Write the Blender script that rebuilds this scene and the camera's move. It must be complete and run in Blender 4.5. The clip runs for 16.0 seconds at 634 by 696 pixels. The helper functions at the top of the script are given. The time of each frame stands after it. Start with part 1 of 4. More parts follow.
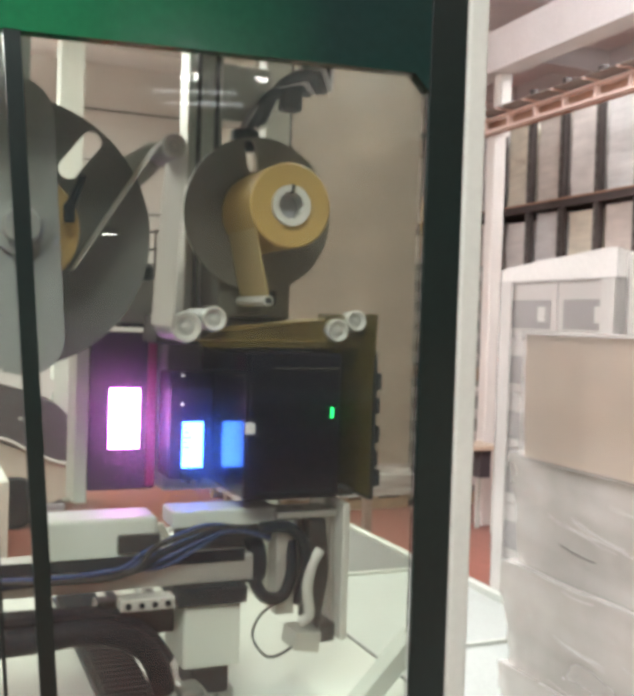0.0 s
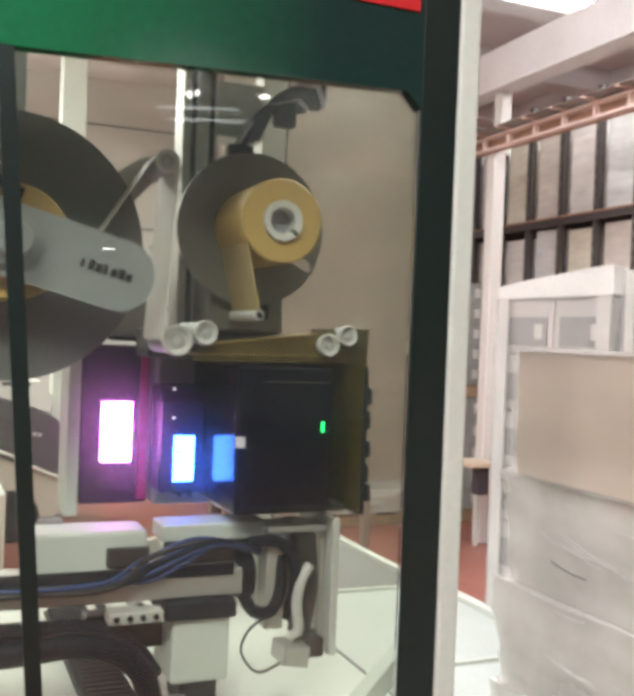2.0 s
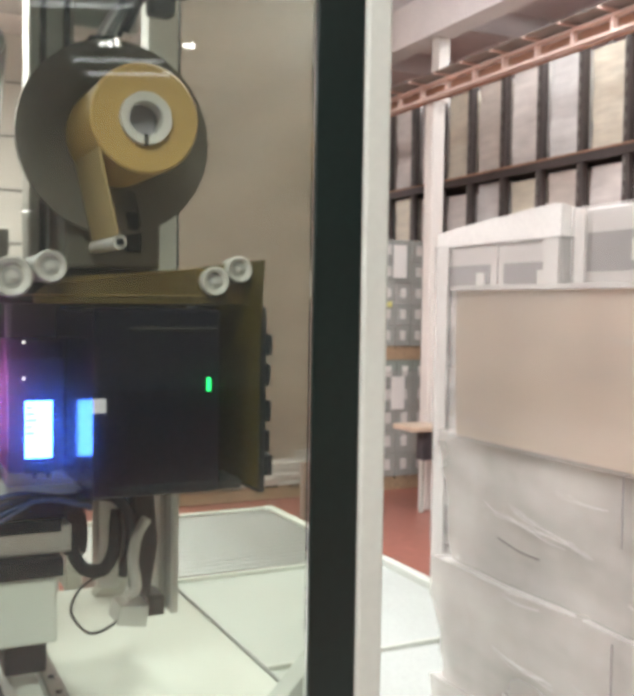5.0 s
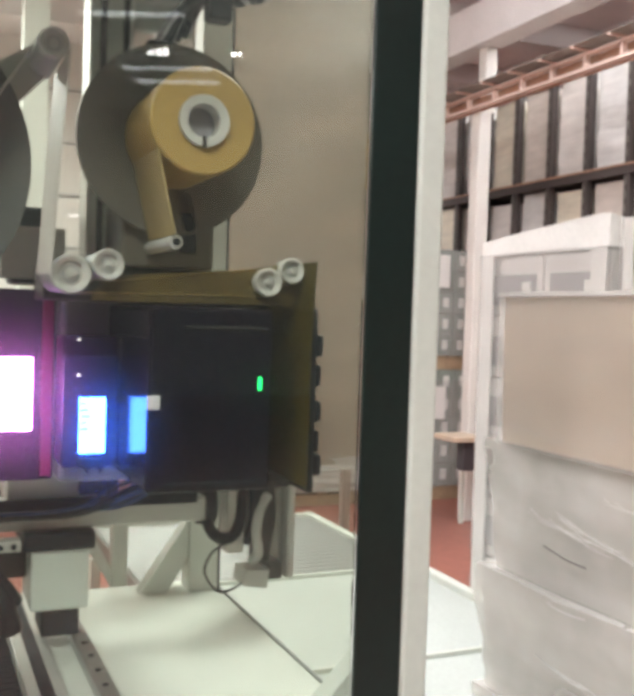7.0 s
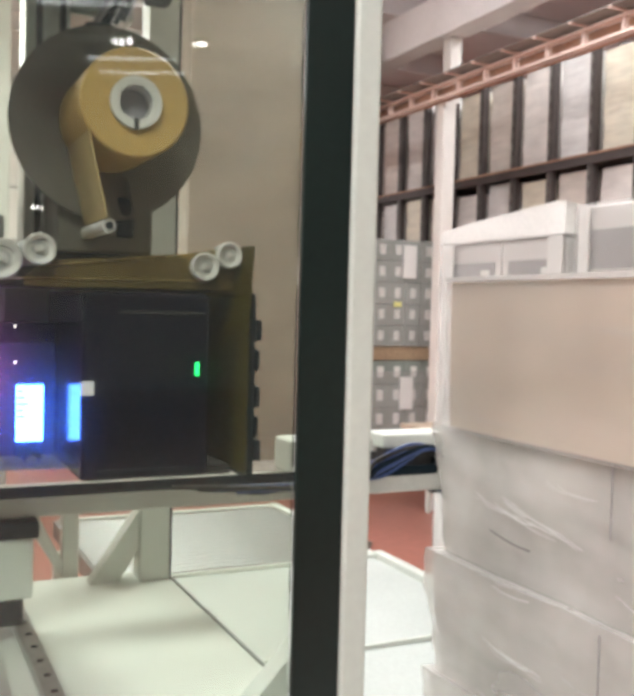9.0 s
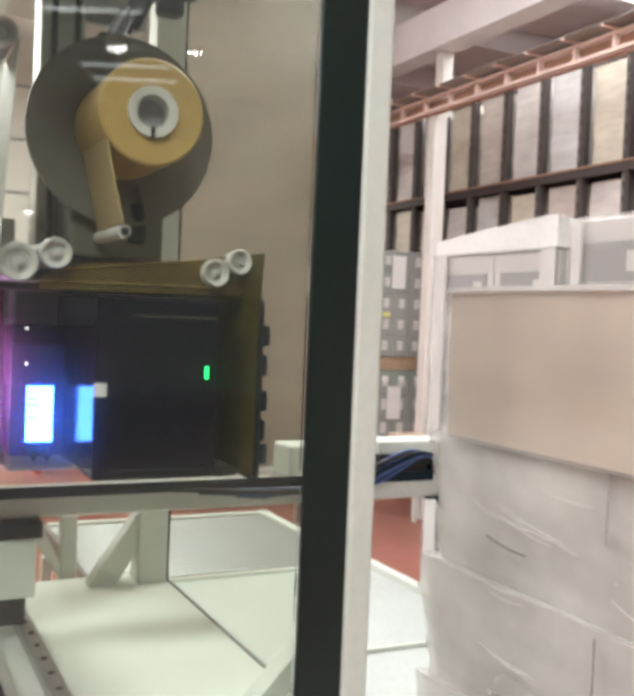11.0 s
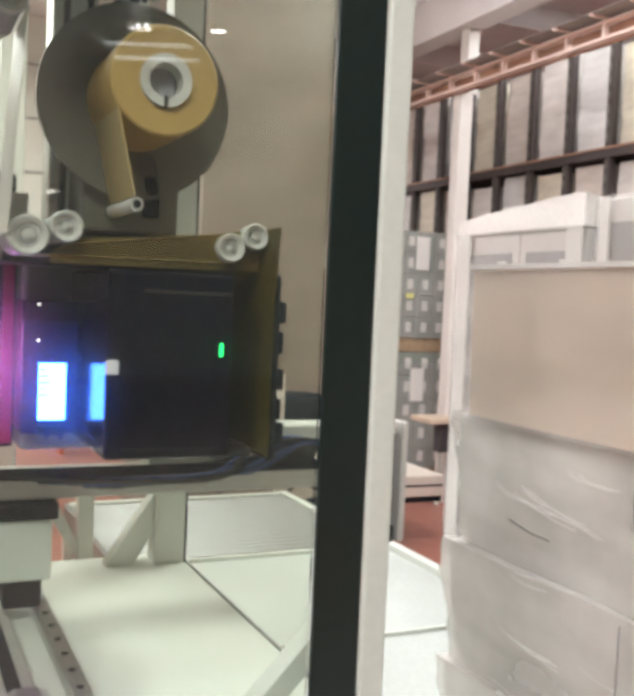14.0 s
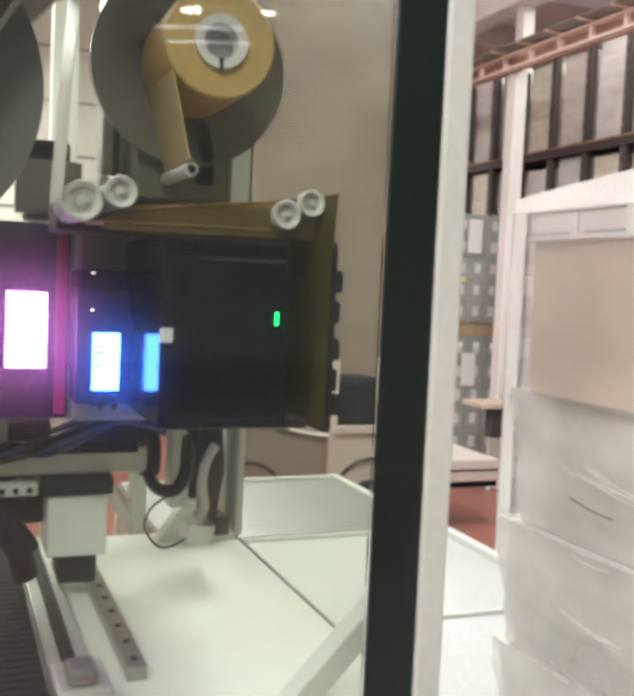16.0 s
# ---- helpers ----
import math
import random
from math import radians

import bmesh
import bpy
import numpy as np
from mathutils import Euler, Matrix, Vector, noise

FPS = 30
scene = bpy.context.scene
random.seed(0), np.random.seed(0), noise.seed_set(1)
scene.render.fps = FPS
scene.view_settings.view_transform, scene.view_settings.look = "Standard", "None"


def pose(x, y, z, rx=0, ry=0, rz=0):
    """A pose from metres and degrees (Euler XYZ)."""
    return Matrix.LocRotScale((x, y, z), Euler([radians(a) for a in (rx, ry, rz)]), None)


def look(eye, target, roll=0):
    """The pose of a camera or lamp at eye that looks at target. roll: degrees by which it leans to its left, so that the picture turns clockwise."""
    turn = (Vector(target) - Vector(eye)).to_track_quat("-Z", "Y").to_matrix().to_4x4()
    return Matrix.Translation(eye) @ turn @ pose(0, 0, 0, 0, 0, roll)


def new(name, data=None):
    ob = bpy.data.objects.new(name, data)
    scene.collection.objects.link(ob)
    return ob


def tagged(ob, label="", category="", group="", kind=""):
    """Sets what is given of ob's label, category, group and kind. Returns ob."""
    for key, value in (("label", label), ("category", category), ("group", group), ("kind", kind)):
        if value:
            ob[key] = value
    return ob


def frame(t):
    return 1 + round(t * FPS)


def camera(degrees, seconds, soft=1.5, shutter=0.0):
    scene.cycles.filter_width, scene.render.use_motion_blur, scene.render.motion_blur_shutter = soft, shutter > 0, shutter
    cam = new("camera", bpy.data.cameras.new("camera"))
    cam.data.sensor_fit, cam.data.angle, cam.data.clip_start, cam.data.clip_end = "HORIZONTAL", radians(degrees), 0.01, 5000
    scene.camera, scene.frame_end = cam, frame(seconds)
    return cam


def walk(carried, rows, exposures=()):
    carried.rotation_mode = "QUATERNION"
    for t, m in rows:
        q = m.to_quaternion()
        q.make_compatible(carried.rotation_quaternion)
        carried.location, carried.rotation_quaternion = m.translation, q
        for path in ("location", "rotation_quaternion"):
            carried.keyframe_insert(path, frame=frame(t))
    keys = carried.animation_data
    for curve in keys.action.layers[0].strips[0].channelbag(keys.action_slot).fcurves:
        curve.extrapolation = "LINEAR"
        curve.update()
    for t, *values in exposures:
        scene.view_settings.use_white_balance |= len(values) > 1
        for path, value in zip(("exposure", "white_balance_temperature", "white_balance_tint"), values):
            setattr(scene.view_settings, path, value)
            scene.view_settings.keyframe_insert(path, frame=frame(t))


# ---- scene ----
cam = camera(37.7, 16.0, soft=4.8, shutter=0.4)

# seconds, eye x y z, heading to the right of +y, tilt up, lean
PATH = [
    (0.0, -0.787, -1.743, 1.716, 23.00, -1.59, 1.83),
    (0.5, -0.782, -1.744, 1.716, 22.61, -1.51, 2.07),
    (1.0, -0.774, -1.743, 1.714, 22.36, -1.32, 2.19),
    (1.5, -0.769, -1.747, 1.718, 22.47, -1.20, 2.44),
    (2.0, -0.770, -1.757, 1.714, 22.87, -0.60, 2.26),
    (2.5, -0.769, -1.762, 1.716, 23.46, -0.31, 2.13),
    (3.0, -0.744, -1.745, 1.715, 24.22, -0.17, 1.44),
    (3.5, -0.641, -1.615, 1.695, 24.91, -3.81, 1.24),
    (4.0, -0.557, -1.513, 1.679, 25.60, -4.49, -0.14),
    (4.2, -0.520, -1.489, 1.652, 25.06, -2.78, 0.58),
    (6.3, -0.532, -1.417, 1.668, 27.02, -2.41, 0.40),
    (6.5, -0.538, -1.413, 1.661, 24.07, -2.52, 1.62),
    (7.0, -0.543, -1.444, 1.645, 23.68, -1.89, 1.84),
    (7.5, -0.535, -1.450, 1.636, 24.04, -1.58, 2.01),
    (8.0, -0.523, -1.460, 1.634, 24.48, -1.42, 2.08),
    (8.5, -0.492, -1.459, 1.630, 24.77, -1.71, 1.89),
    (9.0, -0.486, -1.460, 1.632, 25.31, -2.27, 1.46),
    (11.5, -0.541, -1.479, 1.626, 26.30, -1.58, 2.50),
    (12.0, -0.536, -1.469, 1.625, 25.92, -1.60, 2.66),
    (12.5, -0.525, -1.459, 1.621, 25.82, -1.75, 2.56),
    (13.0, -0.521, -1.451, 1.617, 25.65, -2.10, 2.42),
    (13.5, -0.514, -1.448, 1.617, 25.34, -2.50, 2.58),
    (14.0, -0.507, -1.443, 1.618, 24.82, -2.83, 2.55),
    (14.5, -0.510, -1.439, 1.617, 24.21, -3.07, 2.69),
    (15.0, -0.513, -1.435, 1.616, 23.51, -3.37, 2.69),
    (15.5, -0.513, -1.432, 1.609, 22.90, -3.57, 2.71),
    (16.0, -0.504, -1.407, 1.588, 21.85, -3.78, 2.58),
]


def seen_from(x, y, z, yaw, pitch, roll):
    a, b = radians(yaw), radians(pitch)
    way = Vector((math.sin(a) * math.cos(b), math.cos(a) * math.cos(b), math.sin(b)))
    return look((x, y, z), Vector((x, y, z)) + way, roll)


walk(cam, [(r[0], seen_from(*r[1:])) for r in PATH], exposures=[(0.0, 0.06), (16.0, 0.05)])

# ---- light: hall lamps under the ceiling, mostly added out of view ----
CEIL = 5.2
world = bpy.data.worlds.new("hall_air")
world.use_nodes = True
world.node_tree.nodes["Background"].inputs["Color"].default_value = (1.0, 0.93, 0.9, 1)
world.node_tree.nodes["Background"].inputs["Strength"].default_value = 0.25
scene.world = world
# only (4.2, 4.05) and (6.1, 4.1) are seen; the others are added for brightness
LAMPS = [(-1.5, -3.2), (4.6, -1.2), (4.2, 4.05), (-1.5, 4.6), (-1.6, 9.5), (1.8, 1.6), (-3.0, -2.0), (-3.2, 8.4), (6.1, 4.1)]
POWER = [1, 1, 0.2, 1, 1.7, 1, 1, 1.7, 0.4]
for (lx, ly), share in zip(LAMPS, POWER):
    data = bpy.data.lights.new("hall_light", "AREA")
    data.shape, data.size, data.size_y, data.energy, data.color = "RECTANGLE", 1.3, 1.3, 155 * share, (0.952, 0.95, 0.965)
    new("hall_light", data).matrix_world = pose(lx, ly, CEIL - 0.68)
    # upward fill added over each fixture to brighten the ceiling
    data = bpy.data.lights.new("ceiling_fill", "AREA")
    data.shape, data.size, data.size_y, data.energy, data.color = "RECTANGLE", 1.3, 1.3, 92, (0.965, 0.947, 0.96)
    new("ceiling_fill", data).matrix_world = pose(lx, ly, CEIL - 0.46, 180)


# ---- materials ----
def material(name, colour, rough=0.5, metal=0.0, spread=0.06, grain=60.0, bump=0.15, blot=2.5, alpha=1.0, glow=0.0, coat=0.0, trans=0.0, stretch=None):
    m = bpy.data.materials.new(name)
    m.use_nodes = True
    t = m.node_tree
    b = t.nodes["Principled BSDF"]
    co = t.nodes.new("ShaderNodeTexCoord")
    fine, wide = t.nodes.new("ShaderNodeTexNoise"), t.nodes.new("ShaderNodeTexNoise")
    fine.inputs["Scale"].default_value, wide.inputs["Scale"].default_value = grain, blot
    fine.inputs["Detail"].default_value, wide.inputs["Detail"].default_value = 4, 3
    if stretch:
        mp = t.nodes.new("ShaderNodeMapping")
        mp.inputs["Scale"].default_value, mp.inputs["Rotation"].default_value = stretch, (radians(14), 0, 0)
        t.links.new(co.outputs["Object"], mp.inputs["Vector"])
        t.links.new(mp.outputs[0], fine.inputs["Vector"])
    else:
        t.links.new(co.outputs["Object"], fine.inputs["Vector"])
    t.links.new(co.outputs["Object"], wide.inputs["Vector"])
    add = t.nodes.new("ShaderNodeMath")
    add.operation = "ADD"
    t.links.new(fine.outputs["Fac"], add.inputs[0])
    t.links.new(wide.outputs["Fac"], add.inputs[1])
    rng = t.nodes.new("ShaderNodeMapRange")
    rng.inputs["From Min"].default_value, rng.inputs["From Max"].default_value = 0.6, 1.4
    rng.inputs["To Min"].default_value, rng.inputs["To Max"].default_value = 1 - spread * 2, 1 + spread
    t.links.new(add.outputs[0], rng.inputs["Value"])
    hsv = t.nodes.new("ShaderNodeHueSaturation")
    hsv.inputs["Color"].default_value = (*colour, 1)
    t.links.new(rng.outputs[0], hsv.inputs["Value"])
    t.links.new(hsv.outputs[0], b.inputs["Base Color"])
    b.inputs["Roughness"].default_value, b.inputs["Metallic"].default_value, b.inputs["Alpha"].default_value = rough, metal, alpha
    b.inputs["Coat Weight"].default_value = coat
    b.inputs["Transmission Weight"].default_value = trans
    if bump:
        bn = t.nodes.new("ShaderNodeBump")
        bn.inputs["Strength"].default_value, bn.inputs["Distance"].default_value = bump, 0.012 if stretch else 0.002
        t.links.new(fine.outputs["Fac"], bn.inputs["Height"])
        t.links.new(bn.outputs[0], b.inputs["Normal"])
    if glow:
        b.inputs["Emission Color"].default_value, b.inputs["Emission Strength"].default_value = (*colour, 1), glow
    return m


def glass(name, tint, diffuse_mix=0.05, diffuse_colour=(0.6, 0.77, 0.78), halo=0.0):
    """Thin clear sheet: gloss by Fresnel, a diffuse mix (haze on the door, body colour in films), and a rough
    refraction that scatters light passing through into halos.
    """
    m = bpy.data.materials.new(name)
    m.use_nodes = True
    t = m.node_tree
    t.nodes.remove(t.nodes["Principled BSDF"])
    clear, shine, mix, fr = (t.nodes.new(k) for k in ("ShaderNodeBsdfTransparent", "ShaderNodeBsdfGlossy", "ShaderNodeMixShader", "ShaderNodeFresnel"))
    clear.inputs["Color"].default_value = (*tint, 1)
    shine.inputs["Roughness"].default_value = 0.0
    fr.inputs["IOR"].default_value = 1.45
    t.links.new(fr.outputs[0], mix.inputs[0])
    t.links.new(clear.outputs[0], mix.inputs[1])
    t.links.new(shine.outputs[0], mix.inputs[2])
    matte, film = t.nodes.new("ShaderNodeBsdfDiffuse"), t.nodes.new("ShaderNodeMixShader")
    matte.inputs["Color"].default_value = (*diffuse_colour, 1)
    film.inputs[0].default_value = diffuse_mix
    t.links.new(mix.outputs[0], film.inputs[1])
    t.links.new(matte.outputs[0], film.inputs[2])
    last = film
    if halo:
        haze, veil = t.nodes.new("ShaderNodeBsdfRefraction"), t.nodes.new("ShaderNodeMixShader")
        haze.inputs["Color"].default_value = (*tint, 1)
        haze.inputs["Roughness"].default_value, haze.inputs["IOR"].default_value = 0.6, 1.45
        veil.inputs[0].default_value = halo
        t.links.new(film.outputs[0], veil.inputs[1])
        t.links.new(haze.outputs[0], veil.inputs[2])
        last = veil
    t.links.new(last.outputs[0], t.nodes["Material Output"].inputs["Surface"])
    return m


M_FLOOR = material("red_floor_coating", (0.36, 0.135, 0.1), 0.35, spread=0.12, grain=14, blot=0.7)
M_CEIL = material("ceiling_panels", (0.8, 0.78, 0.77), 0.8, spread=0.05)
M_WALL = material("wall_panels", (0.82, 0.79, 0.74), 0.7, spread=0.05, blot=0.6)
M_WHITE = material("white_powder_coat", (0.69, 0.73, 0.66), 0.42, spread=0.04)
M_COLUMN = material("cream_column_paint", (0.8, 0.77, 0.72), 0.5, spread=0.05)
M_PROFILE = material("pale_profile_paint", (0.64, 0.71, 0.63), 0.4, spread=0.04)
M_TABLE = material("white_table_sheet", (0.7, 0.74, 0.67), 0.42, spread=0.05, blot=1.6, grain=25)
M_PLATE = material("grey_green_plate", (0.55, 0.6, 0.56), 0.38, spread=0.07, blot=2)
M_STEEL = material("brushed_steel", (0.36, 0.37, 0.36), 0.35, 0.85, spread=0.1)
M_ALU = material("aluminium", (0.6, 0.6, 0.56), 0.42, 0.55, spread=0.07)
M_BLACK = material("black_frame", (0.008, 0.019, 0.016), 0.35, spread=0.15)
M_BLACKG = material("header_painted_reflection", (0.006, 0.05, 0.028), 0.12, spread=0.1)
# a green reflection painted into the header's colour, fading to black towards the hinge side
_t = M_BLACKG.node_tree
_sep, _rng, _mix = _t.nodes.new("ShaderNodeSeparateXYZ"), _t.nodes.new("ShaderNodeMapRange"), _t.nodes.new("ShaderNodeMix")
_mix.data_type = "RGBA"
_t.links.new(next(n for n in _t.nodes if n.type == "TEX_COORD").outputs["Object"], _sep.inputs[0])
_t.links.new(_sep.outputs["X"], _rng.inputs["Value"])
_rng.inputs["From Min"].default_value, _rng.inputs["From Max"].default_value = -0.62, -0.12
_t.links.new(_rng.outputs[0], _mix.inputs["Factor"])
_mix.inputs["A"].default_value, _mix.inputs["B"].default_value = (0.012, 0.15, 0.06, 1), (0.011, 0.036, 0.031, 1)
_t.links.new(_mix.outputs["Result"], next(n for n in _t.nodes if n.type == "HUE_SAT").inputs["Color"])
M_RUBBER = material("black_plastic", (0.007, 0.015, 0.021), 0.5, spread=0.2)
M_SMOKE = material("smoked_cover", (0.006, 0.006, 0.012), 0.13, spread=0.1, bump=0.0)
M_DARK = material("dark_machine_metal", (0.05, 0.048, 0.045), 0.45, 0.2, spread=0.2)
M_DISC_COOL = material("cool_grey_disc_plastic", (0.155, 0.163, 0.152), 0.45, spread=0.08, bump=0.05)
M_DISC = material("grey_disc_plastic", (0.14, 0.132, 0.108), 0.45, spread=0.08, bump=0.05)
M_ARM = material("grey_flange_plastic", (0.3, 0.32, 0.31), 0.45, spread=0.05)
M_YELLOW = material("yellow_liner_roll", (0.45, 0.295, 0.095), 0.5, spread=0.07, grain=120)
M_FILM = material("yellow_liner_film", (0.6, 0.46, 0.22), 0.3, spread=0.05, alpha=0.68)
M_WEB = material("white_label_web", (0.75, 0.72, 0.66), 0.45, spread=0.05, alpha=0.75)
M_CORE = material("white_core", (0.58, 0.57, 0.53), 0.45, spread=0.05)
M_ROLLER = material("white_roller", (0.57, 0.56, 0.52), 0.35, spread=0.06)
M_BODY = material("grey_printer_body", (0.33, 0.32, 0.36), 0.4, spread=0.08)
M_NAVY = material("dark_panel", (0.02, 0.016, 0.04), 0.22, spread=0.1)
M_MAGENTA = material("magenta_trim", (0.45, 0.02, 0.16), 0.35, spread=0.1)
M_LCD_A = material("pink_white_screen", (0.9, 0.26, 1.0), 0.3, glow=22.0, bump=0)
M_LCD_B = material("cyan_white_screen", (0.034, 0.115, 0.7), 0.3, glow=46.0, bump=0)
# weak emission painted round the screens for their glow; the bezels are no lamps
M_GLOW_BLUE = material("blue_painted_glow", (0.012, 0.014, 0.1), 0.3, glow=0.06, bump=0)
M_GLOW_VIOLET = material("violet_painted_glow", (0.025, 0.012, 0.055), 0.3, glow=0.08, bump=0)
M_GREENGLINT = material("green_glint", (0.02, 0.9, 0.2), 0.3, glow=3.0, bump=0)
M_SPOT = material("white_indicator", (1, 0.97, 0.95), 0.3, glow=4.0, bump=0)
M_TUBE = material("lamp_tubes", (0.9, 0.95, 1.0), 0.3, glow=6.0, bump=0)
M_BULB = material("bare_bulb", (1.0, 0.97, 0.95), 0.3, glow=40.0, bump=0)
M_BLUEHOSE = material("blue_hose", (0.03, 0.065, 0.2), 0.4, spread=0.1)
M_CARTON = material("tan_carton", (0.6, 0.485, 0.365), 0.45, spread=0.11, grain=2.6, blot=6, bump=0.12, stretch=(0.6, 0.5, 4.0))
M_CARTONW = material("white_carton", (0.72, 0.7, 0.67), 0.5, spread=0.06, blot=4)
M_INK = material("grey_print", (0.34, 0.33, 0.32), 0.6, spread=0.12)
M_WRAP = material("stretch_wrap", (0.75, 0.72, 0.66), 0.18, spread=0.2, blot=5, grain=2.2, bump=0.7, alpha=0.4, stretch=(0.6, 0.7, 3.2))
M_FOLD = material("wrap_fold_film", (0.86, 0.84, 0.8), 0.1, spread=0.05, alpha=0.5)
M_THIN = material("thin_wrap", (0.82, 0.8, 0.77), 0.16, spread=0.2, blot=3, grain=2.2, bump=1.0, alpha=0.27, stretch=(0.4, 0.35, 3.4))
M_CLOUD = material("cloudy_film", (0.7, 0.66, 0.58), 0.14, spread=0.3, blot=1.6, grain=1.4, bump=1.0, alpha=0.16, stretch=(1.6, 0.35, 0.5))
M_LOADS = [material("rack_load_film", c, 0.3, spread=0.12, blot=3, grain=6, bump=0.6, stretch=(0.6, 0.6, 3.0)) for c in ((0.66, 0.6, 0.54), (0.74, 0.7, 0.66), (0.7, 0.69, 0.67), (0.76, 0.71, 0.58))]
M_SHROUD = material("beige_shroud", (0.33, 0.275, 0.21), 0.35, spread=0.2, blot=1.4, grain=2, bump=0.12, stretch=(0.5, 0.5, 2.0))
M_TAUPE = material("taupe_vehicle_paint", (0.27, 0.22, 0.18), 0.35, spread=0.08)
M_GREENBOX = material("grey_green_carton", (0.27, 0.31, 0.27), 0.5, spread=0.15)
M_LABEL = material("paper_label", (0.8, 0.79, 0.75), 0.5, spread=0.05)
M_WOOD = material("pallet_wood", (0.4, 0.29, 0.18), 0.7, spread=0.2, grain=30)
M_ORANGE = material("salmon_beam_paint", (0.8, 0.62, 0.54), 0.45, spread=0.1)
M_RUST = material("brown_orange_panel", (0.42, 0.24, 0.16), 0.5, spread=0.15)
M_MESH = material("grey_tray_mesh", (0.3, 0.29, 0.26), 0.5, spread=0.15)
M_YELLOWTAG = material("yellow_tag", (0.7, 0.68, 0.25), 0.5)
M_RACK = material("dark_rack_steel", (0.085, 0.07, 0.066), 0.5, 0.2, spread=0.15)
M_REDTAPE = material("red_tape", (0.55, 0.02, 0.02), 0.4, spread=0.1)
M_RED = material("orange_red_cover", (0.6, 0.12, 0.03), 0.4, spread=0.1)
M_FORK = material("dark_vehicle_paint", (0.06, 0.055, 0.06), 0.35, spread=0.1)
M_CREAM = material("cream_vehicle_paint", (0.6, 0.55, 0.48), 0.35, spread=0.06)
for m in (M_SMOKE, M_RUBBER, M_DARK, M_NAVY):
    m.node_tree.nodes["Principled BSDF"].inputs["Specular IOR Level"].default_value = 0.13
# haze and the halos round the screens are put into the door's glass
G_DOOR = glass("door_glass", (0.87, 0.9, 0.84), 0.01, halo=0.04)
M_AMBER = glass("amber_film", (0.8, 0.7, 0.35), 0.35, (0.3, 0.22, 0.075))
M_OLIVE = glass("yellow_film_web", (0.86, 0.8, 0.4), 0.5, (0.11, 0.085, 0.004))


# ---- builders ----
def mesh_from(bm, name, mat, smooth=False):
    me = bpy.data.meshes.new(name)
    bm.normal_update()
    bm.to_mesh(me)
    bm.free()
    me.materials.append(mat)
    if smooth:
        me.polygons.foreach_set("use_smooth", [True] * len(me.polygons))
        me.set_sharp_from_angle(angle=radians(35))
    return me


def put(bm, lo, hi, bevel=0.0, segments=2):
    """A box from corner to corner."""
    made = bmesh.ops.create_cube(bm, size=1)["verts"]
    for v in made:
        v.co = Vector([(l + h) / 2 + c * (h - l) for l, h, c in zip(lo, hi, v.co)])
    if bevel:
        es = list({e for v in made for e in v.link_edges})
        bmesh.ops.bevel(bm, geom=es, offset=bevel, segments=segments, affect="EDGES", profile=0.5)
    return bm


def box(lo, hi, bevel=0.003, segments=2):
    return put(bmesh.new(), lo, hi, bevel, segments)


def lathe(bm, profile, centre, axis="y", n=48, start=0.0, sweep=360.0):
    """A turned body: profile of (radius, place along the axis)."""
    rings = []
    full = sweep >= 360
    for k in range(n if full else n + 1):
        a = radians(start + sweep * k / n)
        ring = []
        for r, s in profile:
            p = {"y": (r * math.cos(a), s, r * math.sin(a)), "z": (r * math.cos(a), r * math.sin(a), s), "x": (s, r * math.cos(a), r * math.sin(a))}[axis]
            ring.append(bm.verts.new(Vector(centre) + Vector(p)))
        rings.append(ring)
    for k in range(n):
        a, b = rings[k], rings[(k + 1) % len(rings)]
        for j in range(len(profile) - 1):
            if profile[j][0] < 1e-6 and profile[j + 1][0] < 1e-6:
                continue
            try:
                bm.faces.new((a[j], a[j + 1], b[j + 1], b[j]))
            except ValueError:
                pass
    bmesh.ops.remove_doubles(bm, verts=bm.verts, dist=1e-5)
    bmesh.ops.recalc_face_normals(bm, faces=bm.faces)
    return bm


def outline(points, y0, y1):
    """A plate with the outline points (x, z), from y0 to y1."""
    bm = bmesh.new()
    f = bm.faces.new([bm.verts.new((x, y0, z)) for x, z in points])
    ex = bmesh.ops.extrude_face_region(bm, geom=[f])["geom"]
    for v in ex:
        if isinstance(v, bmesh.types.BMVert):
            v.co.y = y1
    bmesh.ops.recalc_face_normals(bm, faces=bm.faces)
    return bm


def pipe(points, r, n=8):
    """A hose through the points, smoothed."""
    pts = [Vector(p) for p in points]
    path = []
    for i in range(len(pts) - 1):
        p0, p1, p2, p3 = pts[max(i - 1, 0)], pts[i], pts[i + 1], pts[min(i + 2, len(pts) - 1)]
        for k in range(6):
            u = k / 6
            path.append(0.5 * ((2 * p1) + (p2 - p0) * u + (2 * p0 - 5 * p1 + 4 * p2 - p3) * u * u + (3 * p1 - p0 - 3 * p2 + p3) * u ** 3))
    path.append(pts[-1])
    bm = bmesh.new()
    rings = []
    for i, p in enumerate(path):
        d = (path[min(i + 1, len(path) - 1)] - path[max(i - 1, 0)]).normalized()
        side = d.orthogonal().normalized() if i == 0 else (side - d * side.dot(d)).normalized()
        up = d.cross(side)
        rings.append([bm.verts.new(p + r * (side * math.cos(2 * math.pi * k / n) + up * math.sin(2 * math.pi * k / n))) for k in range(n)])
    for a, b in zip(rings, rings[1:]):
        for k in range(n):
            bm.faces.new((a[k], a[(k + 1) % n], b[(k + 1) % n], b[k]))
    bm.faces.new(rings[0][::-1])
    bm.faces.new(rings[-1])
    return bm


def part(name, bm, mat, parent=None, label="", smooth=False):
    ob = new(name, mesh_from(bm, name, mat, smooth))
    if parent:
        ob.parent = parent
        ob.matrix_parent_inverse = Matrix.Translation(-parent.location) if parent.parent is None else Matrix()
    if label:
        ob["label"] = label
    return ob


